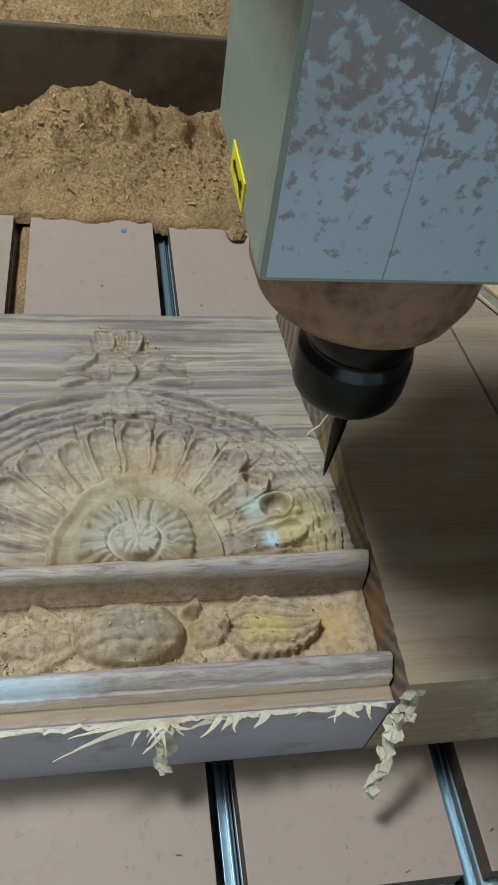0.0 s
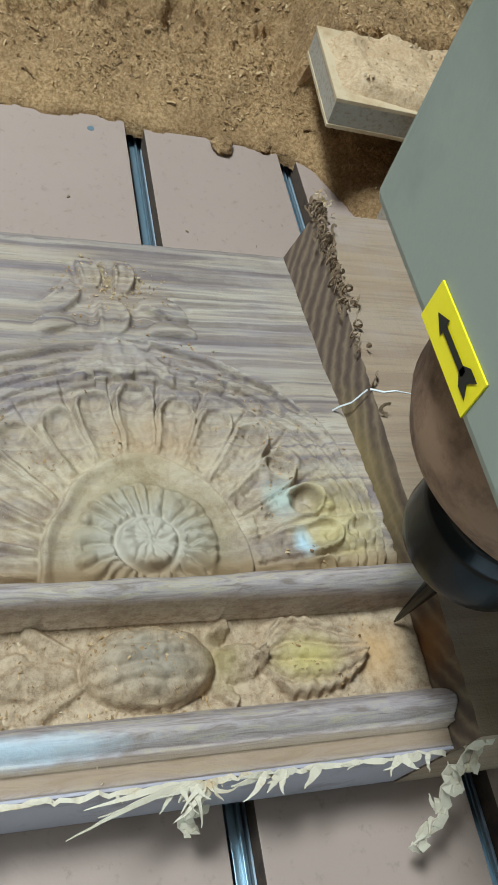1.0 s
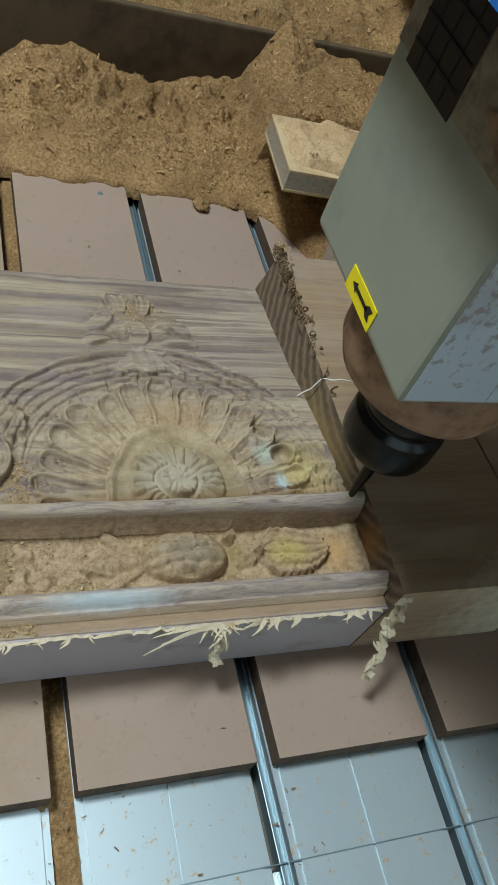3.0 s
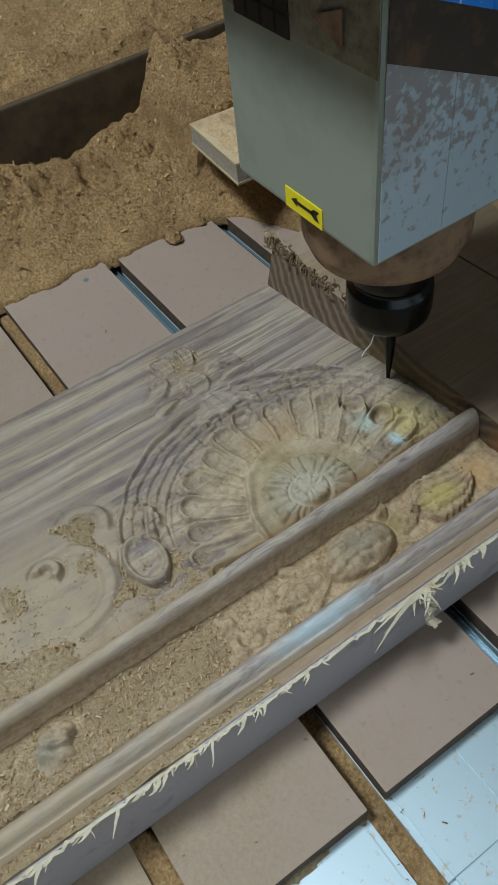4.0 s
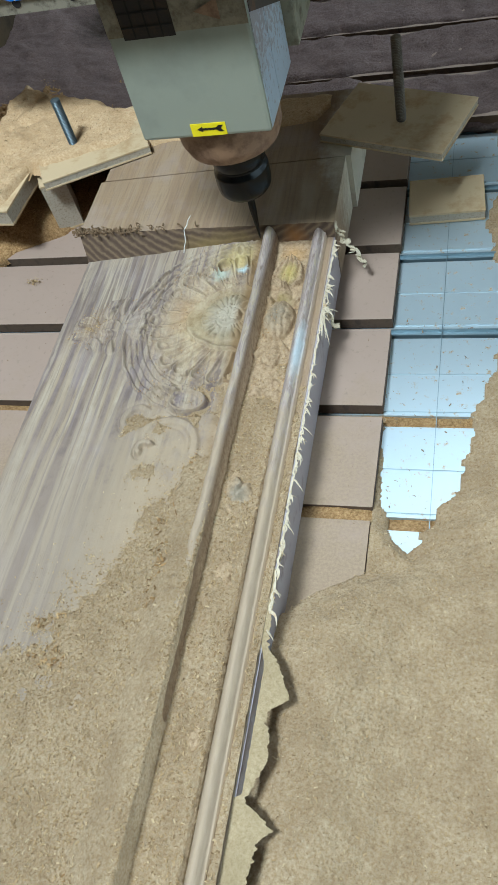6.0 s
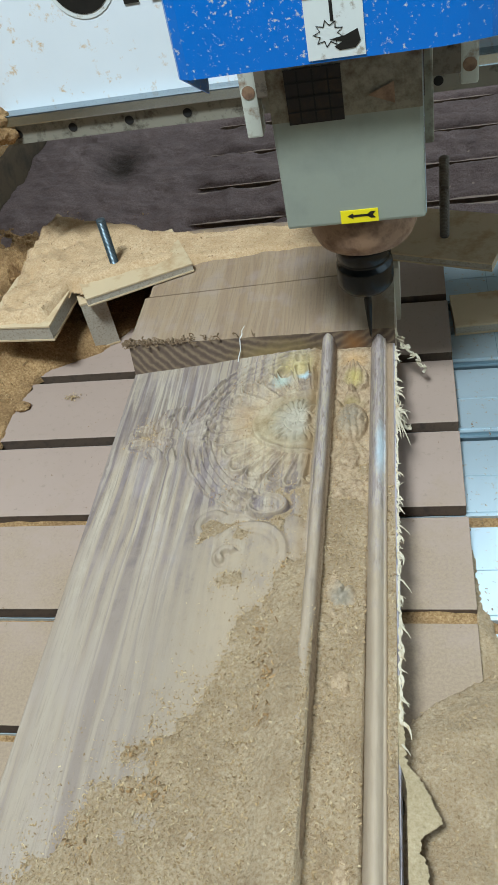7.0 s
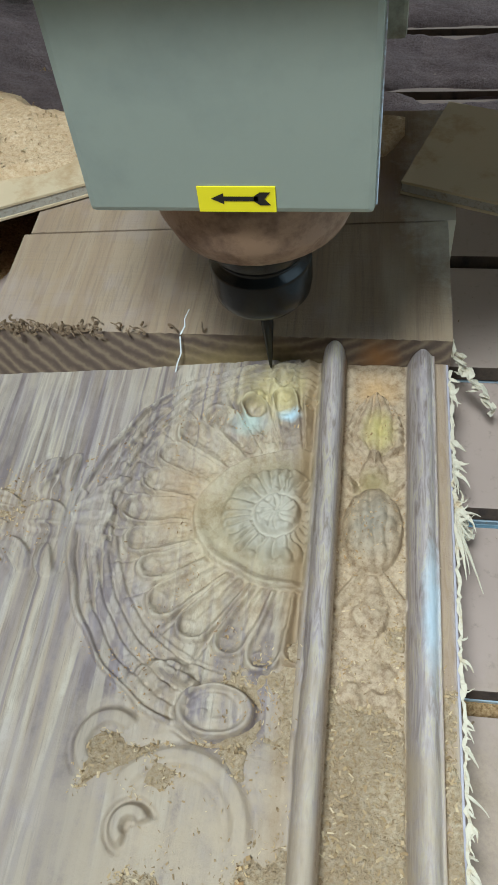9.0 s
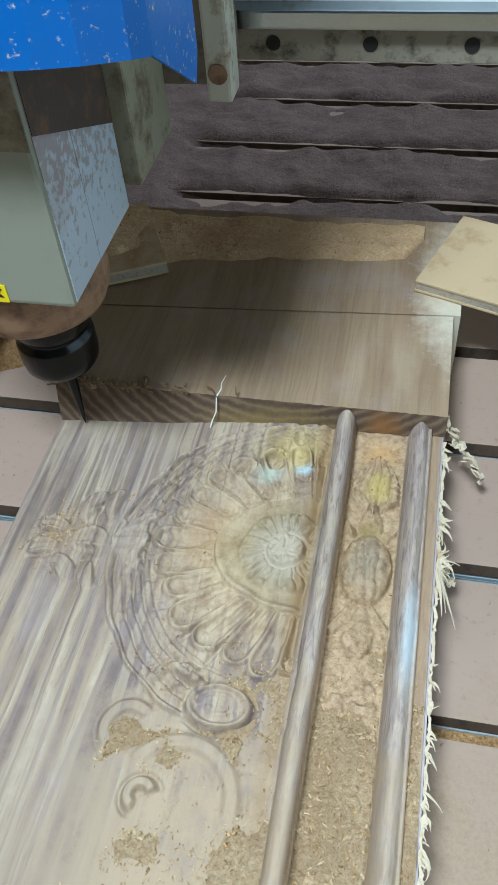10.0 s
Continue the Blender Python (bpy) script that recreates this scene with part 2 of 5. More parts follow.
def painted(name, hexcol, rough=0.45, dirt=None, amount=0.3, scale=40, relief=0.0006, metal=0.0):
    m, nt, b = material(name, rough, metal)
    v = coords(nt)
    c = mix(nt, mixfac(nt, noise_tex(nt, v, 18, 3), 0.25), rgb(hexcol), tuple(x * 0.7 for x in rgb(hexcol)))
    if dirt:
        d = ramp(nt, noise_tex(nt, v, scale, 6, 0.68), [(0.60 - amount * 0.4, (0, 0, 0)), (0.70, (1, 1, 1))])
        c = mix(nt, d, c, rgb(dirt))
        r = ramp(nt, d, [(0, (rough,) * 3), (1, (0.9,) * 3)])
        nt.links.new(r, b.inputs["Roughness"])
    nt.links.new(c, b.inputs["Base Color"])
    bump(nt, b, noise_tex(nt, v, 350, 3), 0.15, relief)
    return m


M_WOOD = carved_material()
M_SAWN = sawn_material()
M_ENDGRAIN = endgrain_material()
M_SIDE = painted("smooth_lilac_board_side", "a79fa2", 0.5, "8d8180", 0.15, 30)
M_CRACK = painted("white_string", "e4e4de", 0.7)
M_DUST = sawdust_material("brown_sawdust", ("6e5030", "9b774a", "b99466", "d0b084"))
M_DUST_PALE = sawdust_material("pale_sawdust", ("876d4d", "a98f6c", "b8a181", "c9b699"))
M_DUST_FINE = sawdust_material("fine_orange_dust", ("a08058", "bd9c74", "caad88", "d6be9d"), 0.5)
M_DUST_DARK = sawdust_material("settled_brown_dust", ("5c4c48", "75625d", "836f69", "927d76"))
ntd, bd = M_DUST_DARK.node_tree, M_DUST_DARK.node_tree.nodes["Principled BSDF"]
# darkness of a deep hollow, painted into the dust colour
hollow_c = mix(ntd, mixfac(ntd, spot(ntd, (-0.475, 0.60, 0.0), (0.075, 0.13, 0.1)), 0.95), bd.inputs["Base Color"].links[0].from_socket, rgb("33261c"))
ntd.links.new(hollow_c, bd.inputs["Base Color"])
M_CRUST = sawdust_material("packed_pale_dust", ("8a7858", "a18d6b", "ae9a79", "bba98a"), 0.5)
M_CHIP = chip_material("shavings", ("7d6342", "a1845b", "b1966e", "c4ad88"))
M_CHIP_HEAP = chip_material("heap_shavings", ("6b4e2d", "926f43", "ad895a", "c8a97b"))


def mdf_material():
    """Brown MDF, filmed with tan dust towards the covered end of the bed."""
    m, nt, b = material("mdf_surface", 0.72)
    geo = nt.nodes.new("ShaderNodeNewGeometry")
    v = geo.outputs["Position"]
    c = mix(nt, mixfac(nt, noise_tex(nt, v, 18, 3), 0.25), rgb("9f897a"), rgb("857264"))
    c = mix(nt, mixfac(nt, ramp(nt, noise_tex(nt, v, 160, 6, 0.68), [(0.576, (0, 0, 0)), (0.70, (1, 1, 1))]), 0.9), c, rgb("8a7868"))
    sep = nt.nodes.new("ShaderNodeSeparateXYZ")
    nt.links.new(v, sep.inputs[0])
    lay = nt.nodes.new("ShaderNodeMath")
    lay.operation = "MULTIPLY_ADD"
    nt.links.new(noise_tex(nt, v, 14, 7, 0.72), lay.inputs[0])
    lay.inputs[1].default_value = 0.50
    nt.links.new(sep.outputs["Y"], lay.inputs[2])
    film = ramp(nt, lay.outputs[0], [(0.0, (0.8, 0.8, 0.8)), (0.16, (0, 0, 0))])
    c = mix(nt, film, c, mix(nt, ramp(nt, noise_tex(nt, v, 380, 5, 0.75), [(0.35, (0, 0, 0)), (0.65, (1, 1, 1))]), rgb("86715a"), rgb("9c8669")))
    nt.links.new(c, b.inputs["Base Color"])
    bump(nt, b, noise_tex(nt, v, 350, 3), 0.15, 0.0006)
    return m


M_MDF = mdf_material()
M_MDF_EDGE = painted("mdf_edge", "5f4c3c", 0.9, "40322a", 0.3, 80)
M_ALU = painted("aluminium_bed", "bccbd1", 0.48, "c2a274", 0.04, 130, 0.0002, 0.6)
M_STEEL = painted("steel", "a9b3b8", 0.25, None, metal=1.0)
M_LIP = painted("slot_lip_steel", "8fa3ab", 0.38, None, metal=0.7)
M_DARK = painted("dark_gap", "1d1a17", 0.9)
M_PLANK = painted("dark_plank", "57452f", 0.8, "3a2e20", 0.4, 30)
M_WHITE = painted("white_beam_paint", "dfe3e4", 0.4, "c9a878", 0.02, 60)
M_CREAM = painted("cream_plate_paint", "c2c2b4", 0.5, "7b5a3a", 0.14, 45)
M_OLIVE = painted("dirty_olive_plate", "8b8874", 0.6, "5b4c3a", 0.25, 40)
M_BODY = painted("grey_green_spindle_paint", "909486", 0.42, "81857a", 0.30, 9)
M_BLUE = painted("blue_cover_paint", "086cc4", 0.35, "d9cdb0", 0.02, 260)
M_VENT = painted("sooty_vent_mesh", "241d18", 0.8, "3c2d20", 0.2, 60)
M_BAND = painted("dark_brown_band", "3a2f27", 0.7, "6a4c35", 0.25, 70)


def stained_material():
    """Grey paint with the sky's blue reflection put into its colour; small rusty speckles crowd towards the top."""
    m, nt, b = material("stained_sky_tinted_side", 0.32)
    sep = nt.nodes.new("ShaderNodeSeparateXYZ")
    nt.links.new(coords(nt), sep.inputs[0])
    add = nt.nodes.new("ShaderNodeMath")
    add.operation = "MULTIPLY_ADD"
    nt.links.new(sep.outputs["Z"], add.inputs[0])
    add.inputs[1].default_value = 3.2
    nt.links.new(noise_tex(nt, coords(nt), 185, 4, 0.60), add.inputs[2])
    r = nt.nodes.new("ShaderNodeMapRange")
    r.inputs["From Min"].default_value, r.inputs["From Max"].default_value = 1.15, 1.23
    nt.links.new(add.outputs[0], r.inputs["Value"])
    c = mix(nt, mixfac(nt, noise_tex(nt, coords(nt), 14, 3), 0.4), rgb("b4c2ce"), rgb("98a3ac"))
    c = mix(nt, mixfac(nt, ramp(nt, noise_tex(nt, coords(nt, (1, 1, 0.5)), 24, 4, 0.6), [(0.50, (0, 0, 0)), (0.72, (1, 1, 1))]), 0.5), c, rgb("8a7f7a"))
    c = mix(nt, mixfac(nt, r.outputs[0], 0.60), c, rgb("7d6355"))
    nt.links.new(c, b.inputs["Base Color"])
    bump(nt, b, noise_tex(nt, coords(nt), 350, 3), 0.15, 0.0004)
    return m


M_STAIN = stained_material()
M_BLACK = painted("black_oxide_steel", "06090b", 0.26, None)
M_BLACK.node_tree.nodes["Principled BSDF"].inputs["Specular IOR Level"].default_value = 0.3
M_FLANGE = painted("dusty_bronze_flange", "94745a", 0.5, "5a4133", 0.42, 55)
M_RUST = painted("dust_caked_paint", "8f8672", 0.9, "4d3b2b", 0.42, 55)
M_BROWN = painted("greasy_brown_steel", "6d6254", 0.5, "3a2f22", 0.2, 60)
M_SEAT = painted("greasy_rail_seat", "878172", 0.5, "3d3428", 0.25, 70)
M_BOLT = painted("dull_bolt_steel", "59656a", 0.4, None, metal=0.6)
M_PLY = painted("plywood_face", "c2aa86", 0.8, "a98a62", 0.2, 35)
M_PLY_EDGE = painted("plywood_edge", "a99d8b", 0.85, "85745f", 0.25, 420)
M_YELLOW = painted("yellow_sticker", "f2dd12", 0.4)
M_INK = painted("black_ink", "15130f", 0.5)
M_RED = painted("red_label", "b5283a", 0.5)
M_LABEL = painted("white_label", "d6d8d2", 0.45, "9a8f7d", 0.05, 90)
M_FIBRE = painted("pale_torn_fibre", "c8baa0", 0.8, "b39a76", 0.1, 90)
M_CHIPB = painted("brown_curls", "8d7458", 0.85, "5f4a36", 0.3, 300)
M_ROOM = painted("workshop_wall_paint", "94918b", 0.9)
M_CONC = painted("concrete_floor", "8d8a84", 0.9, "6b6862", 0.3, 3)

# ---- mesh helpers ----


def finish(name, mesh, mat, parent=None, label="", smooth=False):
    mats = mat if isinstance(mat, (list, tuple)) else [mat]
    for x in mats:
        mesh.materials.append(x)
    if smooth:
        for p in mesh.polygons:
            p.use_smooth = True
    ob = new(name, mesh)
    if parent is not None:
        ob.parent = parent
    if label:
        ob["label"] = label
    return ob


def part(name, bm, mat, parent=None, label="", smooth=False):
    mesh = bpy.data.meshes.new(name)
    bm.to_mesh(mesh)
    bm.free()
    return finish(name, mesh, mat, parent, label, smooth)


def add_box(bm, x0, x1, y0, y1, z0, z1, bevel=0.0, m=None, mat=0):
    r = bmesh.ops.create_cube(bm, size=1.0)
    t = Matrix.Translation(((x0 + x1) / 2, (y0 + y1) / 2, (z0 + z1) / 2)) @ Matrix.Diagonal((x1 - x0, y1 - y0, z1 - z0, 1))
    bmesh.ops.transform(bm, matrix=(m @ t) if m is not None else t, verts=r["verts"])
    faces = list({f for v in r["verts"] for f in v.link_faces})
    for f in faces:
        f.material_index = mat
    if bevel:
        edges = list({e for v in r["verts"] for e in v.link_edges})
        bmesh.ops.bevel(bm, geom=edges, offset=bevel, segments=2, affect="EDGES", profile=0.6)


def box_bm(*a, **k):
    bm = bmesh.new()
    add_box(bm, *a, **k)
    return bm


def lathe(profile, n=40, cx=0, cy=0):
    """A turned solid round the z axis from (radius, z) pairs, top to bottom."""
    bm = bmesh.new()
    rings = []
    for r, z in profile:
        rings.append([bm.verts.new((cx + r * math.cos(a), cy + r * math.sin(a), z)) for a in (2 * math.pi * i / n for i in range(n))])
    for a, b in zip(rings, rings[1:]):
        for i in range(n):
            bm.faces.new((a[i], b[i], b[(i + 1) % n], a[(i + 1) % n]))
    bm.faces.new(rings[0])
    bm.faces.new(rings[-1][::-1])
    bmesh.ops.recalc_face_normals(bm, faces=bm.faces)
    return bm


def sheet(name, xs, ys, z, mat, parent=None, skirt=None, keep=None, smooth=True):
    """A height field on the grid xs by ys; skirt: the height to which its rim drops; keep: mask of vertices."""
    nx, ny = len(xs), len(ys)
    X, Y = np.meshgrid(xs, ys, indexing="ij")
    co = np.stack([X, Y, z], -1).reshape(-1, 3)
    idx = np.arange(nx * ny).reshape(nx, ny)
    q = np.stack([idx[:-1, :-1], idx[1:, :-1], idx[1:, 1:], idx[:-1, 1:]], -1).reshape(-1, 4)
    if keep is not None:
        k = keep.reshape(-1)
        q = q[k[q].any(1)]
        used = np.unique(q)
        remap = np.full(nx * ny, -1)
        remap[used] = np.arange(len(used))
        co, q = co[used], remap[q]
    faces = q.tolist()
    verts = co.tolist()
    if skirt is not None:
        rim = [idx[i, 0] for i in range(nx)] + [idx[-1, j] for j in range(1, ny)] + [idx[i, -1] for i in range(nx - 2, -1, -1)] + [idx[0, j] for j in range(ny - 2, 0, -1)]
        base = len(verts)
        for r in rim:
            verts.append((verts[r][0], verts[r][1], skirt))
        n = len(rim)
        for i in range(n):
            j = (i + 1) % n
            faces.append((int(rim[j]), int(rim[i]), base + i, base + j))
        faces.append(tuple(base + i for i in range(n - 1, -1, -1)))
    mesh = bpy.data.meshes.new(name)
    mesh.from_pydata(verts, [], faces)
    ob = finish(name, mesh, mat, parent, smooth=smooth)
    return ob


def value_noise(X, Y, scale, seed=0, octaves=3):
    """Smooth numpy noise in -1..1 with features of about the given size."""
    out, amp, tot = np.zeros_like(X), 1.0, 0.0
    for o in range(octaves):
        s = scale / 2 ** o
        rs = np.random.RandomState(seed * 17 + o)
        tab = rs.uniform(-1, 1, (256, 256))
        u, v = X / s, Y / s
        iu, iv = np.floor(u).astype(int), np.floor(v).astype(int)
        fu, fv = u - iu, v - iv
        fu, fv = fu * fu * (3 - 2 * fu), fv * fv * (3 - 2 * fv)
        t = lambda a, b: tab[a % 256, b % 256]
        out += amp * ((t(iu, iv) * (1 - fu) + t(iu + 1, iv) * fu) * (1 - fv) + (t(iu, iv + 1) * (1 - fu) + t(iu + 1, iv + 1) * fu) * fv)
        tot += amp
        amp *= 0.5
    return out / tot


def sstep(a, b, x):
    t = np.clip((x - a) / (b - a), 0, 1)
    return t * t * (3 - 2 * t)


def flakes(name, pts, size, mat, parent=None, seed=1, flat=0.5):
    """Many small curled shavings at the places given, joined as one loose stuff."""
    rs = np.random.RandomState(seed)
    n = len(pts)
    L = size * np.minimum(rs.lognormal(0, 0.45, n), 1.9)
    W = L * rs.uniform(0.12, 0.42, n)
    yaw, tilt, curl = rs.uniform(0, 6.283, n), rs.normal(0, flat, n), rs.uniform(0.1, 0.6, n)
    a = np.stack([np.cos(yaw) * np.cos(tilt), np.sin(yaw) * np.cos(tilt), np.sin(tilt)], -1)
    b = np.stack([-np.sin(yaw), np.cos(yaw), rs.normal(0, 0.3, n)], -1)
    up = np.cross(a, b)
    P = np.asarray(pts)
    V = []
    for u, h in ((-0.5, 0), (0, 1), (0.5, 0)):
        for w in (-0.5, 0.5):
            V.append(P + a * (L * u)[:, None] + b * (W * w)[:, None] + up * (L * curl * h * 0.5)[:, None])
    V = np.stack(V, 1).reshape(-1, 3)
    base = np.arange(n)[:, None] * 6
    F = np.concatenate([base + [0, 2, 3, 1], base + [2, 4, 5, 3]])
    mesh = bpy.data.meshes.new(name)
    mesh.from_pydata(V.tolist(), [], F.tolist())
    return finish(name, mesh, mat, parent)

# ---- workshop shell ----
# room out of view; closes the place round the machine and shapes its light
FLOOR_Z = -0.85
tagged(part("floor", box_bm(-4, 4, -4, 4.5, FLOOR_Z - 0.1, FLOOR_Z), M_CONC), "grey concrete workshop floor under the machine", "floor", kind="structure")
tagged(part("wall_west", box_bm(-4.1, -4, -4, 4.5, FLOOR_Z, 2.6), M_ROOM), "plain unseen workshop wall", "wall", kind="structure")
tagged(part("wall_north", box_bm(-4, 4, 4.5, 4.6, FLOOR_Z, 2.6), M_ROOM), "plain unseen workshop wall", "wall", kind="structure")
# unseen; added to keep sky light off the spindle's front
tagged(part("unseen_wall_south", box_bm(-4, 4, -4.1, -4, FLOOR_Z, 2.6), M_ROOM), "plain unseen workshop wall", "wall", kind="structure")
# unseen; shuts out the sky except through one low opening
bm = box_bm(4, 4.1, -4, 4.5, FLOOR_Z, 0.0)
add_box(bm, 4, 4.1, -4, 4.5, 1.8, 2.6)
add_box(bm, 4, 4.1, -4, -3.2, 0.0, 1.8)
add_box(bm, 4, 4.1, 3.8, 4.5, 0.0, 1.8)
tagged(part("unseen_wall_east", bm, M_ROOM), "unseen workshop wall with a wide opening for cool sidelight", "wall", kind="structure")
tagged(part("ceiling", box_bm(-4, 4, -4, 4.5, 2.6, 2.7), M_ROOM), "plain painted workshop ceiling", "ceiling", kind="structure")

# ---- machine bed: aluminium extrusions with slots, MDF slats on top ----
PITCH, SLOT, SLAB, BED_Z = 0.105, 0.0125, 0.013, -0.013
K0, K1 = -8, 9


def extrusion_bm():
    """One bed bar from slot to slot, with a fine groove along its middle and stepped slot lips."""
    bm = bmesh.new()
    h = (PITCH - SLOT) / 2
    prof = [(0, -0.02), (0, -0.0015), (0.004, -0.0015), (0.004, 0), (h - 0.0008, 0), (h - 0.0008, -0.0012), (h + 0.0008, -0.0012), (h + 0.0008, 0), (2 * h - 0.004, 0), (2 * h - 0.004, -0.0015), (2 * h, -0.0015), (2 * h, -0.02)]
    ends = [[bm.verts.new((x, y, z)) for y, z in prof] for x in (-0.66, 0.75)]
    for i in range(len(prof)):
        k = (i + 1) % len(prof)
        bm.faces.new((ends[0][i], ends[0][k], ends[1][k], ends[1][i]))
    for e in ends:
        bm.faces.new(e)
    bmesh.ops.recalc_face_normals(bm, faces=bm.faces)
    return bm


bed = tagged(new("machine_bed"), "aluminium T-slot bed of a wood router", "machine bed", kind="structure")
bar = part("bed_bar", extrusion_bm(), M_ALU, bed)
bar.location = (0, K0 * PITCH, BED_Z)
for k in range(K0 + 1, K1):
    c = bar.copy()
    scene.collection.objects.link(c)
    c.location = (0, k * PITCH, BED_Z)
# slot floors and bright lips
channel_mesh = box_bm(-0.66, 0.75, -SLOT - 0.001, 0.001, BED_Z - 0.024, BED_Z - 0.012)
channel = part("slot_channel", channel_mesh, M_BROWN, bed)
lip_bm = box_bm(-0.66, 0.75, -0.0074, -0.0010, BED_Z - 0.012, BED_Z - 0.002, bevel=0.0005)
add_box(lip_bm, -0.66, 0.75, -0.0040, -0.0031, BED_Z - 0.0025, BED_Z + 0.0015, bevel=0.0002)
lip = part("slot_rail", lip_bm, M_LIP, bed, "bright steel slot lip")
channel.location = (0, K0 * PITCH, 0)
lip.location = (0, 0, 0)
for k in range(K0 + 1, K1):
    for src in (channel, lip):
        if src is lip and k < 1:
            continue
        c = src.copy()
        scene.collection.objects.link(c)
        c.location = (0, k * PITCH, 0)
tagged(part("bed_joint_line", box_bm(0.0464, 0.0470, K0 * PITCH, K1 * PITCH, BED_Z - 0.001, BED_Z + 0.0004), M_LIP), "thin dull joint line across the aluminium bed", "joint", kind="structure")
tagged(part("bed_frame", box_bm(-0.64, 0.7, K0 * PITCH, K1 * PITCH, FLOOR_Z, BED_Z - 0.0245), M_BROWN), "painted steel frame under the bed", "machine frame", kind="structure")

for k, xa, xb in ((-1, -0.6, -0.33), (-1, -0.075, 0.6), (0, -0.6, -0.425), (-2, -0.6, 0.6), (1, -0.6, -0.42), (-3, -0.6, 0.6)):
    gx, gy = np.arange(xa, xb, 0.004), np.linspace(k * PITCH - SLOT - 0.0005, k * PITCH - (0.0045 if k >= 0 else -0.0004), 7)
    GX, GY = np.meshgrid(gx, gy, indexing="ij")
    GZ = BED_Z - 0.004 + 0.003 * value_noise(GX, GY, 0.03, 80 + k, 3) + 0.008 * (k == -1) * sstep(-0.0105, -0.006, GY - k * PITCH) * sstep(-0.2, -0.3, GX) - 0.006 * sstep(xb - 0.03, xb, GX) * (k == 0) + 0.0135 * (k == -2) * sstep(-0.085, -0.05, GX) * sstep(0.016, -0.002, GX)
    tagged(sheet("slot_dust", gx, gy, GZ, M_DUST), "sawdust packed into a bed slot", "sawdust", kind="stuff")

slats = tagged(new("spoilboard"), "brown MDF slats screwed onto the bed", "spoilboard", kind="structure")
rs = np.random.RandomState(5)
slat_bm = box_bm(-0.60, 0.0, 0.0, PITCH - SLOT, 0.0, SLAB - 0.0005, bevel=0.0006)
for f in slat_bm.faces:
    f.material_index = 1 if abs(f.normal.z) < 0.5 else 0
slat_mesh = bpy.data.meshes.new("slat")
slat_bm.to_mesh(slat_mesh)
slat_bm.free()
slat_mesh.materials.append(M_MDF)
slat_mesh.materials.append(M_MDF_EDGE)
long_bm = box_bm(-0.60, 0.165, 0.0, PITCH - SLOT, 0.0, SLAB - 0.0005, bevel=0.0006)
for f in long_bm.faces:
    f.material_index = 1 if abs(f.normal.z) < 0.5 else 0
long_mesh = bpy.data.meshes.new("slat")
long_bm.to_mesh(long_mesh)
long_bm.free()
long_mesh.materials.append(M_MDF)
long_mesh.materials.append(M_MDF_EDGE)
for k in range(K0, K1):
    s = new("slat", long_mesh if k > 2 else slat_mesh)
    s.parent = slats
    s.location = (float(rs.uniform(-0.002, 0.002)) if k not in (-1, 0) else 0.0, k * PITCH, BED_Z + 0.0005)

# ---- side frame ----
side = tagged(part("side_frame", box_bm(-1.10, -0.613, -1.0, 1.3, FLOOR_Z, 0.09, bevel=0.002), M_PLANK), "dark brown side beam of the machine, dusty on top", "machine frame", kind="structure")

# ---- sawdust ----


def dust_left_z(X, Y):
    wall_prof = np.interp(Y, [-0.6, -0.135, -0.110, -0.090, -0.068, -0.045, -0.017, 0.030, 0.054, 0.075, 0.115, 0.127, 0.142, 0.172, 0.215, 0.30, 0.36, 0.5], [0.03, 0.010, 0.014, 0.030, 0.036, 0.037, 0.022, 0.013, 0.021, 0.025, 0.040, 0.072, 0.088, 0.075, 0.062, 0.055, 0.03, 0.0])
    edge = np.interp(Y, [-0.6, -0.2, -0.10, -0.05, 0.0, 0.05, 0.097, 0.115, 0.14, 0.2], [-0.50, -0.485, -0.478, -0.480, -0.474, -0.470, -0.466, -0.450, -0.40, -0.36])
    edge = edge + 0.006 * value_noise(Y, X * 0, 0.03, 3) + 0.003 * value_noise(X, Y, 0.010, 13, 2)
    t = np.clip((edge - X) / (edge + 0.613), 0, 1.2)
    z = wall_prof * t ** 1.25 + 0.010 * np.sqrt(np.clip(t, 0, 0.25) / 0.25) * (t > 0)
    z = z + 0.009 * value_noise(X, Y, 0.035, 1, 4) * sstep(0.0, 0.3, t) + 0.0030 * np.abs(value_noise(X, Y, 0.014, 9, 3)) * sstep(0, 0.2, t) + 0.0020 * value_noise(X, Y, 0.0065, 10, 2) * sstep(0, 0.15, t)
    # crumbly clods and hollows higher up, smooth settled dust at the foot
    lump = value_noise(X, Y, 0.016, 16, 3)
    z = z + sstep(0.30, 0.62, t) * (1 - 0.75 * sstep(0.86, 1.0, t)) * (0.0080 * sstep(0.02, 0.24, lump) - 0.0080 * sstep(0.10, 0.38, -lump) + 0.0035 * sstep(0.1, 0.3, value_noise(X, Y, 0.007, 18, 2)))
    # a steep bank against the buried offcut
    bank = (0.080 + 0.006 * value_noise(X, Y, 0.02, 29, 3)) * sstep(0.090, 0.128, Y + 0.006 * value_noise(X, Y, 0.014, 28, 2)) * sstep(-0.478, -0.506, X + 0.005 * value_noise(X, Y, 0.012, 30, 2)) * sstep(0.27, 0.22, Y)
    z = np.maximum(z, bank)
    return np.where(t > 0, z, -0.006)


xs, ys = np.arange(-0.614, -0.34, 0.002), np.arange(-0.30, 0.42, 0.002)
X, Y = np.meshgrid(xs, ys, indexing="ij")
ZL = dust_left_z(X, Y)
tagged(sheet("sawdust_heap", xs, ys, ZL, M_DUST, keep=ZL > -0.005), "tan sawdust heaped against the dark side beam", "sawdust", kind="stuff")
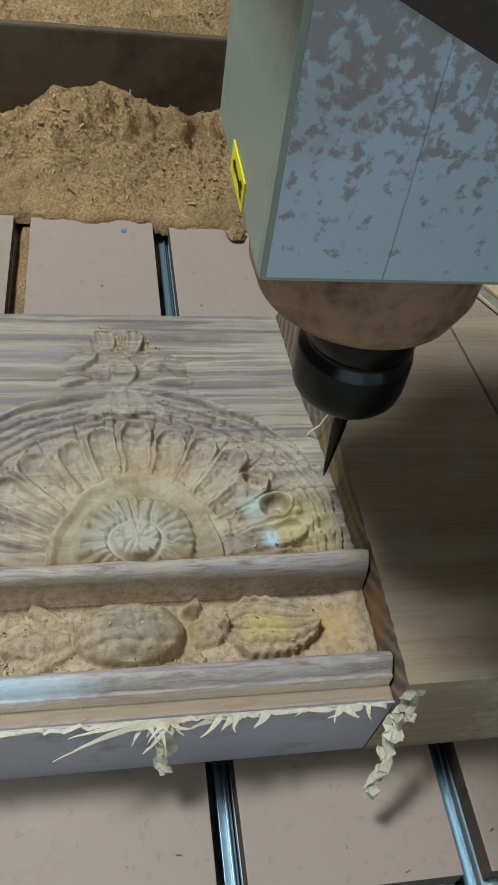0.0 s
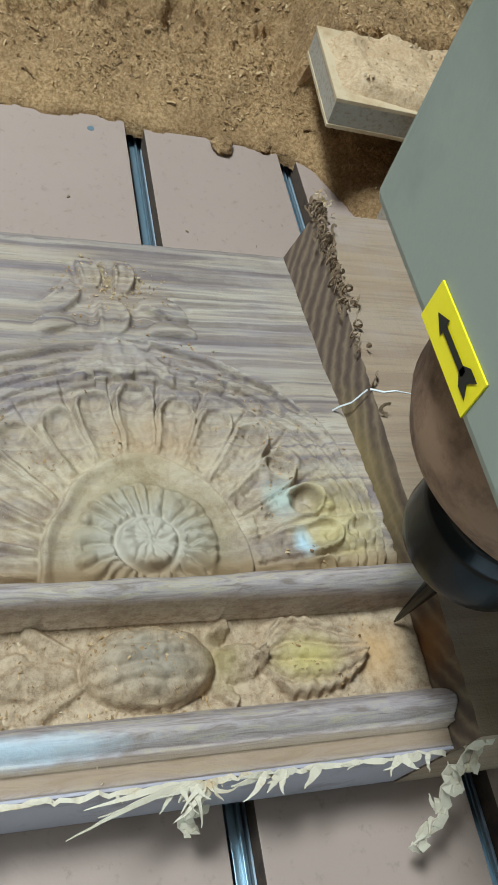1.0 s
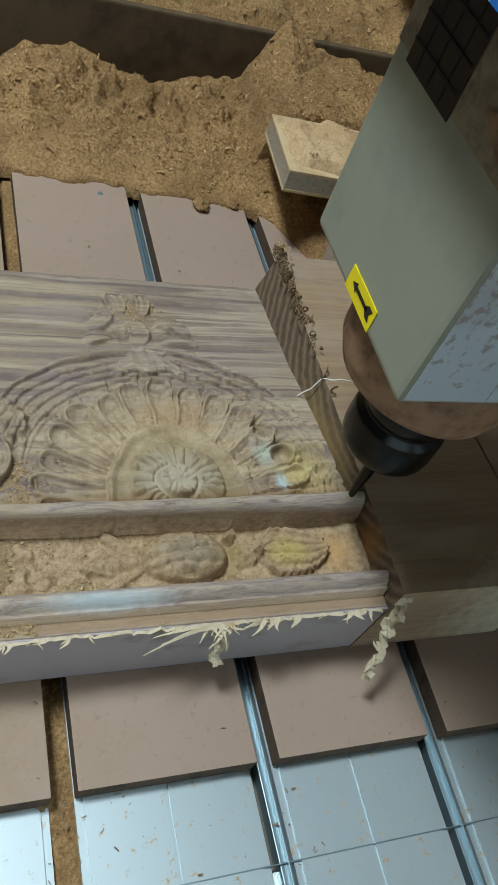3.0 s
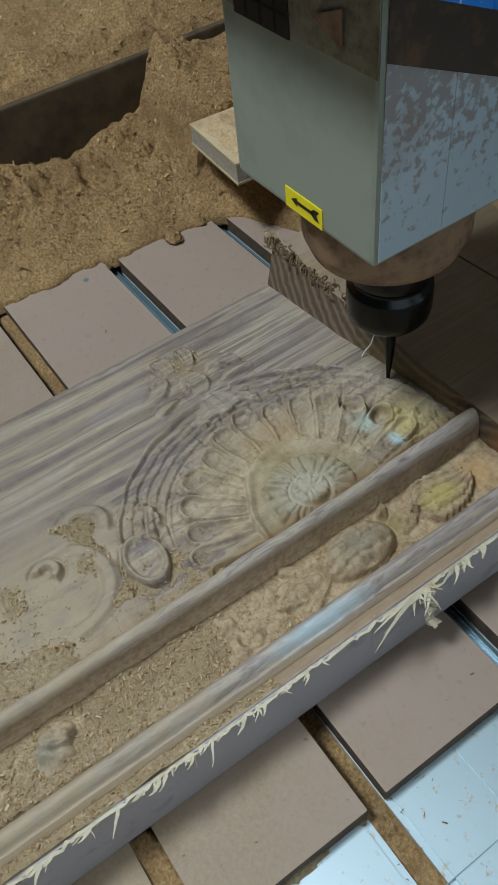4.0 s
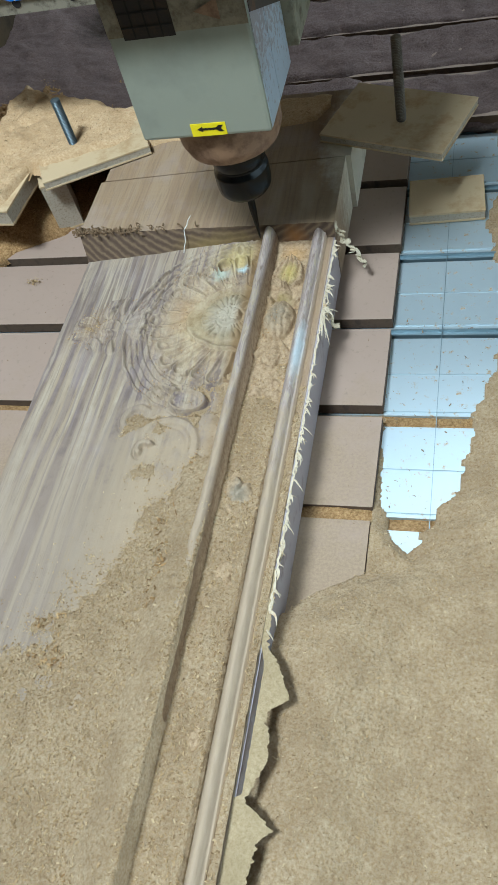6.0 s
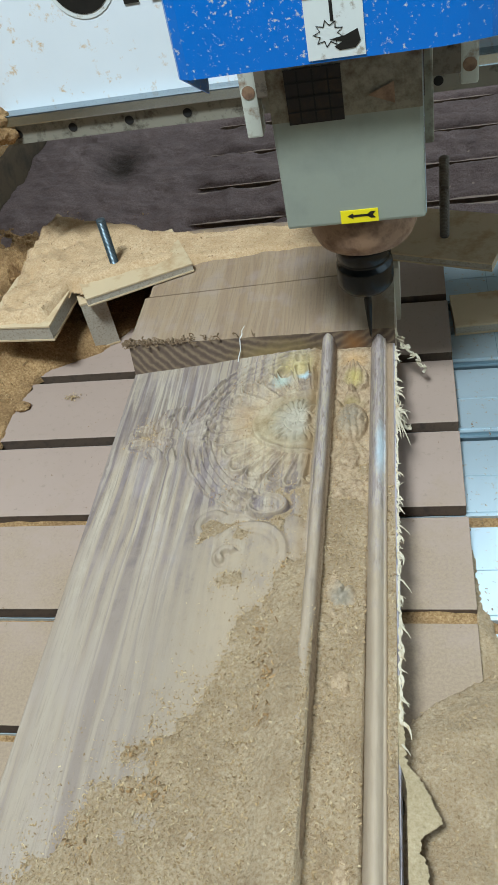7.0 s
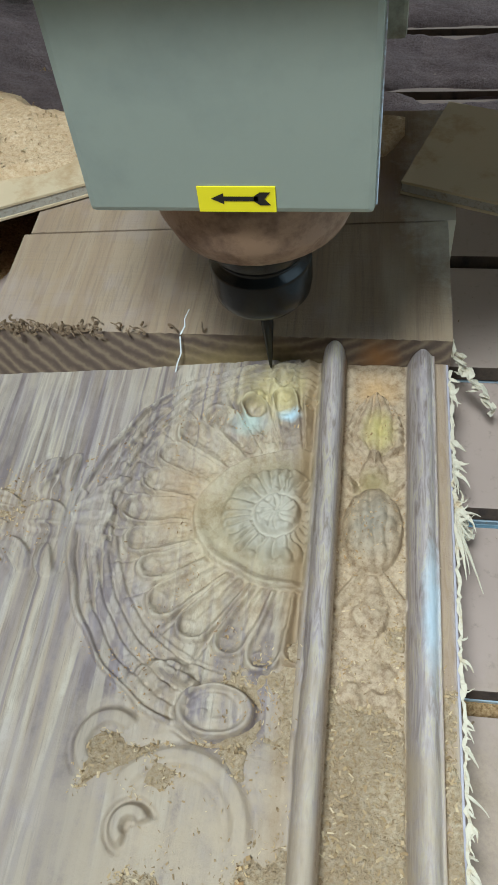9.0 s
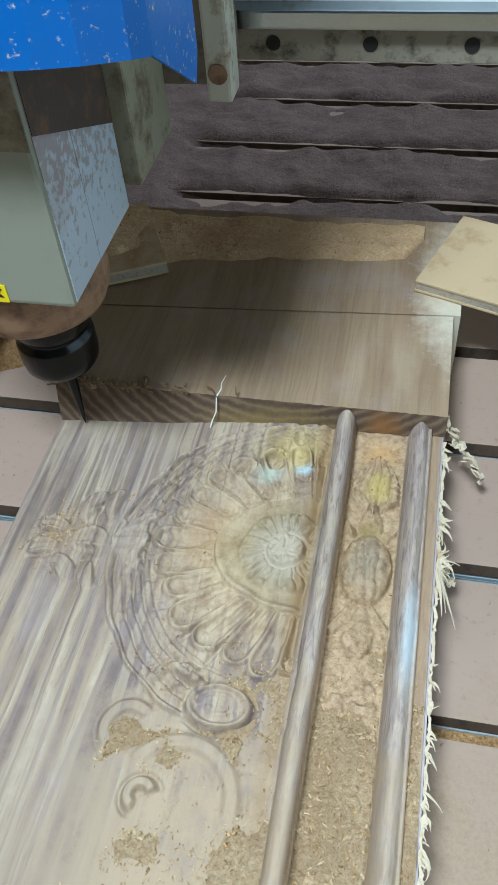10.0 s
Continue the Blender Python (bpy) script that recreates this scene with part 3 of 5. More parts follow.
# dust on top of the side beam and behind it
xs2, ys2 = np.arange(-1.05, -0.614, 0.004), np.arange(-0.5, 0.9, 0.004)
X2, Y2 = np.meshgrid(xs2, ys2, indexing="ij")


def dust_ledge_z(X, Y):
    z = 0.092 + 0.022 * sstep(-0.615, -0.66, X) + 0.010 * value_noise(X, Y, 0.06, 4, 4) + 0.008 * np.abs(value_noise(X, Y, 0.016, 14, 3)) + 0.006 * sstep(0.05, 0.3, value_noise(X, Y, 0.022, 15, 3)) * sstep(-0.68, -0.64, X) - 0.02 * np.exp(-((X + 0.80) / 0.012) ** 2) + 0.02 * sstep(-0.79, -0.84, X)
    return np.where(X > -0.618, 0.086, z)


Z2 = dust_ledge_z(X2, Y2)
tagged(sheet("sawdust_ledge", xs2, ys2, Z2, M_DUST), "thick sawdust lying on the side beam", "sawdust", kind="stuff")


def dust_right_z(X, Y):
    edge = np.interp(Y, [-0.9, -0.315, -0.285, -0.268, -0.249, -0.232, -0.18, -0.109, -0.05, 0.003, 0.05, 0.083, 0.12, 0.163, 0.20, 0.232, 0.3, 0.6],
                     [-0.06, -0.06, -0.03, 0.0, 0.026, 0.044, 0.066, 0.076, 0.094, 0.106, 0.108, 0.102, 0.088, 0.085, 0.098, 0.108, 0.09, 0.07])
    edge = edge + 0.008 * value_noise(Y, X * 0, 0.025, 7, 3) + 0.004 * value_noise(X, Y, 0.012, 12, 2)
    t = X - edge
    z = BED_Z + 0.016 * sstep(0, 0.06, t) + 0.012 * sstep(0.0, 0.25, t) + 0.10 * t.clip(0, 0.6) * 0.15
    z = z + 0.003 * value_noise(X, Y, 0.03, 8, 4) * sstep(0, 0.04, t) + 0.0014 * value_noise(X, Y, 0.006, 19, 2) * sstep(0, 0.02, t)
    lift = 0.017 * sstep(-0.20, -0.30, Y) * sstep(0.06, -0.01, X) + 0.020 * sstep(-0.27, -0.36, Y) * sstep(0.03, -0.056, X)
    z = z + lift
    # low bank along the slat ends
    bank = np.interp(-Y, [0.03, 0.10, 0.15, 0.192, 0.223, 0.240, 0.255], [-0.002, 0.001, 0.0035, 0.006, 0.013, 0.025, 0.045]) + 0.003 * value_noise(X, Y, 0.010, 14, 3) - X
    low = BED_Z + 0.0008 + np.minimum(0.0095, 0.75 * bank) + 0.0010 * value_noise(X, Y, 0.006, 19, 2)
    z = np.where(t > 0, z + 0.0015, BED_Z - 0.004)
    return np.where((bank > 0) & (X > -0.0005), np.maximum(z, low), z)


xs3, ys3 = np.concatenate([np.arange(-0.06, 0.06, 0.0016), np.arange(0.06, 0.55, 0.0035)]), np.concatenate([np.arange(-0.85, -0.30, 0.0035), np.arange(-0.30, 0.10, 0.0018), np.arange(0.10, 0.62, 0.0035)])
X3, Y3 = np.meshgrid(xs3, ys3, indexing="ij")
Z3 = dust_right_z(X3, Y3)
tagged(sheet("sawdust_drift", xs3, ys3, Z3, M_DUST_PALE, keep=Z3 > BED_Z - 0.003), "coarse sawdust drifted over the aluminium bed", "sawdust", kind="stuff")

# ---- workpiece ----
XB, XF, YS, YN = -0.325, -0.057, 0.060, -0.95


def lobe(d, w):
    return np.sqrt(np.clip(1 - (d / w) ** 2, 0, 1))


def carved_z(X, Y):
    """Relief of the carved rail: flat back, half shell with rosette, bead, flower channel, front moulding."""
    z = 0.034 + (X - XB) * 0.085
    # half shell centred on the bead: polar place, a = 0 towards the back edge
    cx, cy = -0.130, -0.040
    wx, wy = 0.0017 * value_noise(X, Y, 0.018, 31, 3), 0.0017 * value_noise(X, Y, 0.018, 32, 3)
    dx, dy = X - cx + wx, Y - cy + wy
    a = np.arctan2(dy, -dx)
    rr = np.sqrt(dx ** 2 + dy ** 2)
    rq = np.sqrt(dx ** 2 + (dy * 1.40) ** 2)
    left = sstep(0.0, -0.004, X + 0.1265)
    r_out = np.interp(a, [-1.6, -1.1, -0.5, 0.0, 0.5, 0.8, 1.0, 1.3, 1.6], [0.120, 0.122, 0.123, 0.125, 0.119, 0.116, 0.111, 0.102, 0.097])
    r_out = r_out + 0.0007 * np.sin(a * 23)
    tip = np.interp(a, [-1.6, -1.3, -0.9, -0.4, 0.0, 0.3, 0.8, 1.3, 1.6], [0.080, 0.084, 0.088, 0.091, 0.096, 0.0945, 0.091, 0.084, 0.078])
    inside = left * (rr < r_out)
    z_in = z - 0.0026 * sstep(0.0, 0.010, r_out - rr)
    # petals: spoons with raised rims and curled round tips, wide towards the near end
    ac = np.array([-1.62, -1.40, -1.17, -0.91, -0.65, -0.41, -0.19, 0.03, 0.25, 0.46, 0.67, 0.89, 1.12, 1.36, 1.60])
    k = np.abs(a[..., None] - ac).argmin(-1)
    hw = np.where(a < -0.5, 0.125, 0.108)
    u = (a - ac[k] + 0.16 * (rr - 0.075) * np.sin(k * 2.7)) / hw
    tp = tip * (1 + 0.030 * np.sin(k * 2.1))
    s = (rr - 0.046) / (tp - 0.046)
    e = np.sqrt(u ** 2 + (np.clip((s - 0.74) / 0.26, 0, 3)) ** 2)
    body = sstep(1.06, 0.96, e) * sstep(0.0575, 0.062, rq)
    hook = sstep(0.55, 0.8, s)
    rim = np.exp(-((e - 0.84) / 0.13) ** 2)
    dish = 0.0006 + rim * (0.0018 + 0.0026 * hook) - 0.0019 * sstep(0.75, 0.2, e) * sstep(0.1, 0.6, s)
    curl = np.exp(-((np.hypot((u - 0.12) * 0.95, (s - 0.83) / 0.20) - 0.46) / 0.13) ** 2) * sstep(-0.35, 0.1, u + (s - 0.83) * 2.0)
    flute = 0.0013 * np.cos(u * 6.3) * sstep(0.9, 0.5, s) * sstep(-0.25, -0.5, a)
    z_in = z_in + body * (dish * (1 + 0.45 * value_noise(X, Y, 0.022, 46, 2)) + 0.0016 * curl + flute)
    # deep nicks between the tips
    z_in = z_in - 0.0030 * sstep(0.84, 1.0, np.abs(u)) * sstep(0.62, 0.75, s) * sstep(1.25, 1.05, s)
    # ribbons that frame the petals, long and thin on one side, shorter and cut across on the other
    r_in = tip + np.where(a < -0.15, 0.0020, 0.0045)
    r0 = np.hypot(X - cx, Y - cy) + 0.0004 * value_noise(X, Y, 0.02, 49, 2)
    v = np.clip((r0 - r_in) / (r_out - 0.0008 - r_in), -0.2, 1.3)
    nr = np.where(a < 0.1, 5.0, 3.0)
    w4 = v * nr + 0.55 * np.sin(a * 2.6 + 0.6)
    sl = w4 - np.floor(w4)
    prof = sstep(0.0, 0.16, sl) * sstep(1.0, 0.50, sl)
    on = sstep(0.0, 0.06, v) * sstep(1.02, 0.96, v) * sstep(-1.30, -1.12, a)
    cut = np.abs(np.sin(a * 8 + np.floor(w4) * 2.1 + (sl - 0.5) * 1.1))
    z_in = z_in + on * prof * (0.0032 + 0.0006 * value_noise(X, Y, 0.025, 33, 2) - 0.0016 * sstep(0.13, 0.03, cut) * sstep(0.1, 0.4, a))
    z_in = z_in + 0.0020 * np.exp(-((v - 0.93) / 0.07) ** 2) * sstep(-1.30, -1.12, a)
    # crest leaf with three drooping lobes over the middle of the arc
    cu = Y + 0.041 + 0.10 * (rr - 0.108)
    low = 0.0985 + 0.0055 * np.abs(np.sin(cu * 150)) ** 1.5 - 0.12 * np.abs(cu) * (np.abs(cu) < 0.010)
    wid = 0.0225 * sstep(0.126, 0.103, rr) ** 0.7 + 0.002
    crest = sstep(low - 0.0012, low + 0.0008, rr) * sstep(wid, wid * 0.88, np.abs(cu)) * sstep(0.126, 0.121, rr)
    z_in = z_in * (1 - crest) + crest * (z + 0.0008 + 0.0030 * np.cos(np.clip(cu / 0.0225, -1, 1) * 1.3) - 0.0012 * np.abs(np.sin(cu * 300 / (0.6 + (0.126 - rr) * 18))) + 0.0014 * np.exp(-((rr - low - 0.003) / 0.002) ** 2))
    # rosette: plain dished ring with a crisp rim; on it a round disc of flame teeth and a coarse core
    jit = value_noise(X, Y, 0.006, 35, 2)
    ux, uy = X + 0.144 + wx, Y + 0.041 + wy
    rd, ad = np.hypot(ux, uy), np.arctan2(uy, -ux)
    dome = 0.0048 * sstep(0.0578, 0.0562, rq) - 0.0034 * sstep(0.0560, 0.0490, rq) + 0.0026 * sstep(0.0295, 0.0255, rd)
    fl = np.abs(np.sin(ad * 12 + 1.5 * np.sin(ad * 3 + 1) + jit * 1.3 + (rd - 0.02) * 45))
    teeth = (0.0044 * fl ** 0.6 + 0.0030 * jit - 0.0022) * sstep(0.0275 + 0.0015 * fl, 0.0250 + 0.0015 * fl, rd) * sstep(0.0125, 0.0145, rd)
    core = (0.0024 * np.abs(np.sin(ad * 6 + jit * 2.6 + rd * 120)) + 0.0016 + 0.0022 * value_noise(X, Y, 0.0045, 48, 2)) * sstep(0.0118, 0.0100, rd) - 0.0018 * np.exp(-((rd - 0.0126) / 0.0012) ** 2) + 0.0010 * jit * sstep(0.011, 0.009, rd)
    z_in = z_in + dome + teeth + core
    # short chisel strokes round the rosette on the far side, fine scraping everywhere
    stroke = np.abs(np.sin(a * 34 + 2.2 * value_noise(X, Y, 0.010, 36, 2)))
    z_in = z_in + 0.0011 * stroke * sstep(-0.1, 0.35, a) * sstep(0.0585, 0.063, rq) * sstep(0.086, 0.076, rr)
    scrape = np.abs(np.sin(a * 70 + 2.5 * value_noise(X, Y, 0.012, 34, 2)))
    z_in = z_in + 0.0004 * scrape * sstep(0.057, 0.062, rq) * sstep(0.118, 0.108, rr)
    # leaf with two eyes at the outer end of the shell
    for ex, ey, ew, eh in ((-0.162, 0.030, 0.0078, 0.0095), (-0.184, 0.022, 0.0070, 0.0080), (-0.148, 0.050, 0.0060, 0.0060)):
        q = np.sqrt(((X - ex) / ew) ** 2 + ((Y - ey) / eh) ** 2)
        z_in = z_in + 0.0030 * np.exp(-((q - 1.05) / 0.25) ** 2) - 0.0045 * sstep(0.95, 0.35, q) + 0.0022 * sstep(0.35, 0.1, q)
    tatter = sstep(0.75, 0.95, a) * sstep(0.060, 0.066, rq) * sstep(0.098, 0.092, rr)
    z_in = z_in + tatter * 0.0022 * value_noise(X, Y, 0.010, 39, 3)
    z = np.where(inside > 0.5, z - 0.0010 + (z_in - z) * 0.74, z)
    # the ground is cut a little deeper just outside the arc
    z = z - 0.0006 * left * sstep(0.006, 0.0, rr - r_out) * (rr >= r_out)

    def volute(z, sx, sy, rx, ry, h):
        q = np.sqrt(((X - sx) / rx) ** 2 + ((Y - sy) / ry) ** 2)
        an = np.arctan2((Y - sy) / ry, (X - sx) / rx)
        m = sstep(1.18, 1.05, q)
        swirl = np.exp(-((q - 0.50 - 0.22 * an / math.pi) / 0.12) ** 2)
        return z * (1 - m) + m * (0.034 + (sx - XB) * 0.085 + h * 0.5 + h * np.exp(-((q - 0.98) / 0.13) ** 2) + 0.4 * h * swirl + 0.0005 * value_noise(X, Y, 0.008, 47, 3)) - 0.0022 * np.exp(-((q - 1.28) / 0.10) ** 2)

    z = volute(z, -0.162, -0.141, 0.0160, 0.0108, 0.0030)

    # curling stems between the scrolls
    def arc(z, ax, ay, r, a0, a1, w, h):
        q, an = np.sqrt((X - ax) ** 2 + (Y - ay) ** 2), np.arctan2(Y - ay, X - ax)
        d = (an - a0) % (2 * math.pi)
        m = sstep(0, 0.35, d) * sstep(a1 - a0, a1 - a0 - 0.5, d)
        u = (q - r) / w
        return z + m * (h * sstep(1.25, 0.45, np.abs(u)) - 0.45 * h * np.exp(-((u - 1.6) / 0.4) ** 2) - 0.3 * h * np.exp(-((u + 1.6) / 0.4) ** 2))

    z = arc(z, -0.174, -0.190, 0.029, -0.3, 2.7, 0.0042, 0.0022)
    z = arc(z, -0.207, -0.158, 0.012, 0.6, 4.2, 0.0036, 0.0026)
    z = arc(z, -0.189, -0.136, 0.014, 0.2, 3.0, 0.0036, 0.0034)
    z = arc(z, -0.1905, -0.190, 0.0060, 0.2, 4.6, 0.0030, 0.0042)
    for px, py, L, w, an, h in (
                               # leaf spray at the back edge: two upright ears, curling side leaves
                               (-0.298, -0.0515, 0.012, 0.0055, 0.2, 0.0050), (-0.296, -0.0345, 0.013, 0.0052, -0.1, 0.0066), (-0.278, -0.0650, 0.013, 0.0055, -0.75, 0.0045), (-0.262, -0.0700, 0.010, 0.0050, 1.9, 0.0042),
                               (-0.275, -0.0170, 0.013, 0.0055, 1.1, 0.0055), (-0.261, -0.0150, 0.012, 0.0050, 1.5, 0.0048), (-0.268, -0.0420, 0.012, 0.0080, 0.0, 0.0042),
                               # torn leaf edge beside the ring
                               (-0.190, -0.1270, 0.012, 0.0060, 0.5, 0.0035), (-0.176, -0.1270, 0.008, 0.0050, 1.2, 0.0030)):
        c, s = math.cos(an), math.sin(an)
        u, v = (X - px) * c + (Y - py) * s, -(X - px) * s + (Y - py) * c
        v = v + 14 * u * u
        tp = lobe(u, L) ** 1.2
        vv = np.abs(v) / (w * (0.35 + 0.65 * tp))
        z = z + 0.95 * h * tp * sstep(1.15, 0.75, vv) * (0.55 + 0.45 * np.minimum(1, vv) ** 2) * (1 + 0.15 * np.cos(v / w * 6)) - 0.0010 * np.exp(-(((np.abs(v) - w * 1.35) / (w * 0.3)) ** 2)) * tp
    # bead, its crown slightly wavering and knife-cut
    xb = X + 0.1197 + 0.0014 * np.sin(Y * 9) + 0.0011 * value_noise(Y, X * 0, 0.035, 36, 3)
    bead = 0.050 + 0.0165 * lobe(xb, 0.0066) + 0.0006 * value_noise(X * 4, Y, 0.012, 37, 3)
    groove = np.exp(-((X + 0.1290) / 0.0030) ** 2)
    z = z - 0.004 * groove * sstep(-0.3, 0.0, Y)
    z = np.where(np.abs(xb) < 0.0066, np.maximum(z, bead), z)
    # channel
    ch = (X > -0.1138) & (X < -0.0795)
    zc = 0.0445 + 0 * X
    ox = X + 0.0962
    # nut-like egg
    q = np.sqrt((ox / 0.0150) ** 2 + ((Y + 0.045) / 0.0240) ** 2)
    eg = lobe(q, 1.0) ** 0.8
    lump = value_noise(X, Y, 0.009, 71, 2)
    zc = zc + (q < 1) * (0.0115 * eg + 0.0034 * np.abs(lump) - 0.0012 + 0.0024 * np.abs(np.sin(ox * 420 + 2.0 * value_noise(X, Y, 0.016, 72))) * eg)

    def fan(zc, fy, sign, r0, r1, spread, ribs, h):
        u, v = ox, (Y - fy) * sign
        r, an = np.sqrt(u * u + v * v), np.arctan2(u, v)
        leaf = np.abs(np.cos(an * ribs))
        out = r1 * (0.62 + 0.38 * leaf ** 0.8) * (1 - 0.25 * (an / spread) ** 2) + 0.0007 * np.sin(r * 1900)
        m = sstep(r0, r0 + 0.003, r) * sstep(out, out - 0.0015, r) * sstep(spread, spread - 0.12, np.abs(an))
        return zc + m * h * (0.25 + 0.75 * leaf) * (1 + 0.4 * value_noise(X, Y, 0.005, 74, 2))

    zc = fan(zc, -0.034, 1, 0.014, 0.032, 0.80, 4.0, 0.0048)
    zc = fan(zc, -0.060, -1, 0.008, 0.042, 0.70, 4.5, 0.0036)
    # pointed flower of long strands
    fw = 0.0158 * sstep(-0.008, 0.006, Y) * np.clip(1 - ((Y - 0.010) / 0.029) ** 2, 0, 1) ** 0.65 * (1 + 0.04 * np.sin(Y * 1300)) + 1e-5
    q = np.abs(ox) / fw
    strand = np.abs(np.cos(np.clip(ox / fw, -1, 1) * 7.2 + 0.5 * np.sin(Y * 160)))
    zc = zc + sstep(1.0, 0.88, q) * (0.0022 + 0.0036 * lobe(np.minimum(q, 1), 1.05) + 0.0028 * strand ** 0.7 - 0.0010)
    # roughly torn leaves, mostly buried in dust
    torn = value_noise(X, Y, 0.013, 75, 3)
    zc = zc + 0.0032 * sstep(0.05, 0.45, torn) * sstep(-0.075, -0.10, Y) * sstep(0.0165, 0.011, np.abs(ox))
    # pebbly lumps that stand out of the dust further along
    for lx, ly, lw, lh, hh in ((-0.103, -0.226, 0.0075, 0.010, 0.007), (-0.093, -0.231, 0.0075, 0.011, 0.007), (-0.099, -0.243, 0.008, 0.008, 0.006), (-0.096, -0.300, 0.008, 0.010, 0.006), (-0.100, -0.350, 0.006, 0.012, 0.005), (-0.091, -0.42, 0.007, 0.010, 0.006)):
        zc = zc + hh * lobe(np.sqrt(((X - lx) / lw) ** 2 + ((Y - ly) / lh) ** 2), 1.0) * (1 + 0.9 * lump)
    zc = zc - 0.004 * np.exp(-(((X + 0.104) / 0.004) ** 2 + ((Y + 0.018) / 0.006) ** 2)) - 0.004 * np.exp(-(((X + 0.086) / 0.004) ** 2 + ((Y + 0.022) / 0.006) ** 2))
    z = np.where(ch, zc + 0.002 * sstep(0.05, 0.058, Y), z)
    # front moulding and ledge
    mo = (X >= -0.0795) & (X < -0.0650)
    t = (X + 0.0795) / 0.0145
    z = np.where(mo, 0.0455 + 0.0160 * np.sin(np.clip(t * 1.12, 0, 1) * math.pi / 1.22) ** 0.7 + 0.0004 * value_noise(X * 4, Y, 0.012, 38, 3), z)
    z = np.where(X >= -0.0650, 0.0495 + 0 * X, z)
    # chips and torn grain in the carving
    carved = sstep(-0.262, -0.25, X) * sstep(-0.25, -0.21, Y) * sstep(-0.128, -0.132, X) * sstep(0.120, 0.114, rr) * (0.45 + 0.55 * sstep(-0.2, 0.3, a)) * (0.4 + 0.6 * sstep(0.054, 0.062, rq))
    chip = value_noise(X, Y, 0.006, 43, 2)
    z = z + (0.0008 * value_noise(X, Y, 0.007, 41, 3) - 0.0012 * sstep(0.38, 0.55, chip) + 0.0006 * value_noise(X, Y, 0.0022, 44, 2)) * carved
    z = z + (0.0007 * value_noise(X, Y, 0.009, 42, 3) + 0.0004 * value_noise(X, Y, 0.002, 45, 2)) * ch
    # tool marks and fine unevenness
    z = z + 0.0004 * value_noise(X, Y, 0.010, 2, 3)
    return z


work = tagged(new("carved_timber"), "long hardwood board being carved with a shell and mouldings", "workpiece")
xw = np.concatenate([np.arange(XB, -0.262, 0.0010), np.arange(-0.262, XF - 0.001, 0.00065), [XF - 0.001]])
yw = np.concatenate([np.arange(YN, -0.45, 0.004), np.arange(-0.45, -0.22, 0.0013), np.arange(-0.22, YS + 0.003, 0.00065)])
XW, YW = np.meshgrid(xw, yw, indexing="ij")
ZW = carved_z(XW, YW)
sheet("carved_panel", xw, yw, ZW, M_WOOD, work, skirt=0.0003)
part("front_face", box_bm(XF - 0.00095, XF + 0.0003, YN, YS + 0.02, 0.0004, 0.0485, bevel=0.0003), M_SIDE, work, "smooth lilac-grey side of the board")


def uncut_block(x0, x1, y0, y1, lean, label):
    """A sawn block; its face towards the carving leans back by the given amount."""
    bm = bmesh.new()
    n = 90
    top, bot = [], []
    near = y0 if isinstance(y0, tuple) else (y0, y0)
    far = y1 if isinstance(y1, tuple) else (y1, y1)
    for i in range(n + 1):
        x = x0 + (x1 - x0) * i / n
        y0 = near[0] + (near[1] - near[0]) * i / n
        jag = (0.0006 * noise.noise((x * 260, 3.2, 1)) + 0.0005 * noise.noise((x * 900, 3, 0.2))) if lean else 0.0004 * noise.noise((x * 300, 8, 1))
        top.append(bm.verts.new((x, y0 + jag, 0.0666)))
        bot.append(bm.verts.new((x, y0 - lean * min(1, max(0.25, (-0.12 - x) / 0.12)) + jag * 0.5, 0.0003)))
    far_t = [bm.verts.new((v.co.x, y, 0.0666)) for v, y in zip((top[0], top[-1]), far)]
    far_b = [bm.verts.new((v.co.x, y, 0.0003)) for v, y in zip((top[0], top[-1]), far)]
    for i in range(n):
        f = bm.faces.new((bot[i], bot[i + 1], top[i + 1], top[i]))
        f.material_index = 1 if lean else 0
    bm.faces.new(top + [far_t[1], far_t[0]])
    bm.faces.new(bot[::-1] + [far_b[0], far_b[1]])
    bm.faces.new((bot[0], top[0], far_t[0], far_b[0]))
    bm.faces.new((top[-1], bot[-1], far_b[1], far_t[1]))
    bm.faces.new((far_b[0], far_t[0], far_t[1], far_b[1]))
    bmesh.ops.recalc_face_normals(bm, faces=bm.faces)
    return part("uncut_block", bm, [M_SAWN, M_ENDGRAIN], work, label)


uncut_block(XB, XF + 0.001, YS + 0.0045, (0.1480, 0.1650), 0.0155, "uncut sawn hardwood block")
uncut_block(XB + 0.004, XF + 0.006, (0.1499, 0.1669), 0.285, 0.0, "second sawn block behind a straight saw line")


def ribbon(bm, pts, width, up=(0, 0, 1), thick=0.0004):
    """A thin strip along the points, as wide as given at each point."""
    prev = None
    for i, p in enumerate(pts):
        p = Vector(p)
        d = (Vector(pts[min(i + 1, len(pts) - 1)]) - Vector(pts[max(i - 1, 0)])).normalized()
        s = d.cross(Vector(up))
        s = s.normalized() if s.length > 1e-6 else Vector((1, 0, 0))
        nrm = s.cross(d).normalized() * thick
        w = width[i] if isinstance(width, (list, tuple)) else width
        cur = [bm.verts.new(p - s * w / 2), bm.verts.new(p + s * w / 2), bm.verts.new(p + s * w / 2 + nrm), bm.verts.new(p - s * w / 2 + nrm)]
        if prev:
            for a in range(4):
                bm.faces.new((prev[a], prev[(a + 1) % 4], cur[(a + 1) % 4], cur[a]))
        else:
            bm.faces.new(cur)
        prev = cur
    bm.faces.new(prev[::-1])


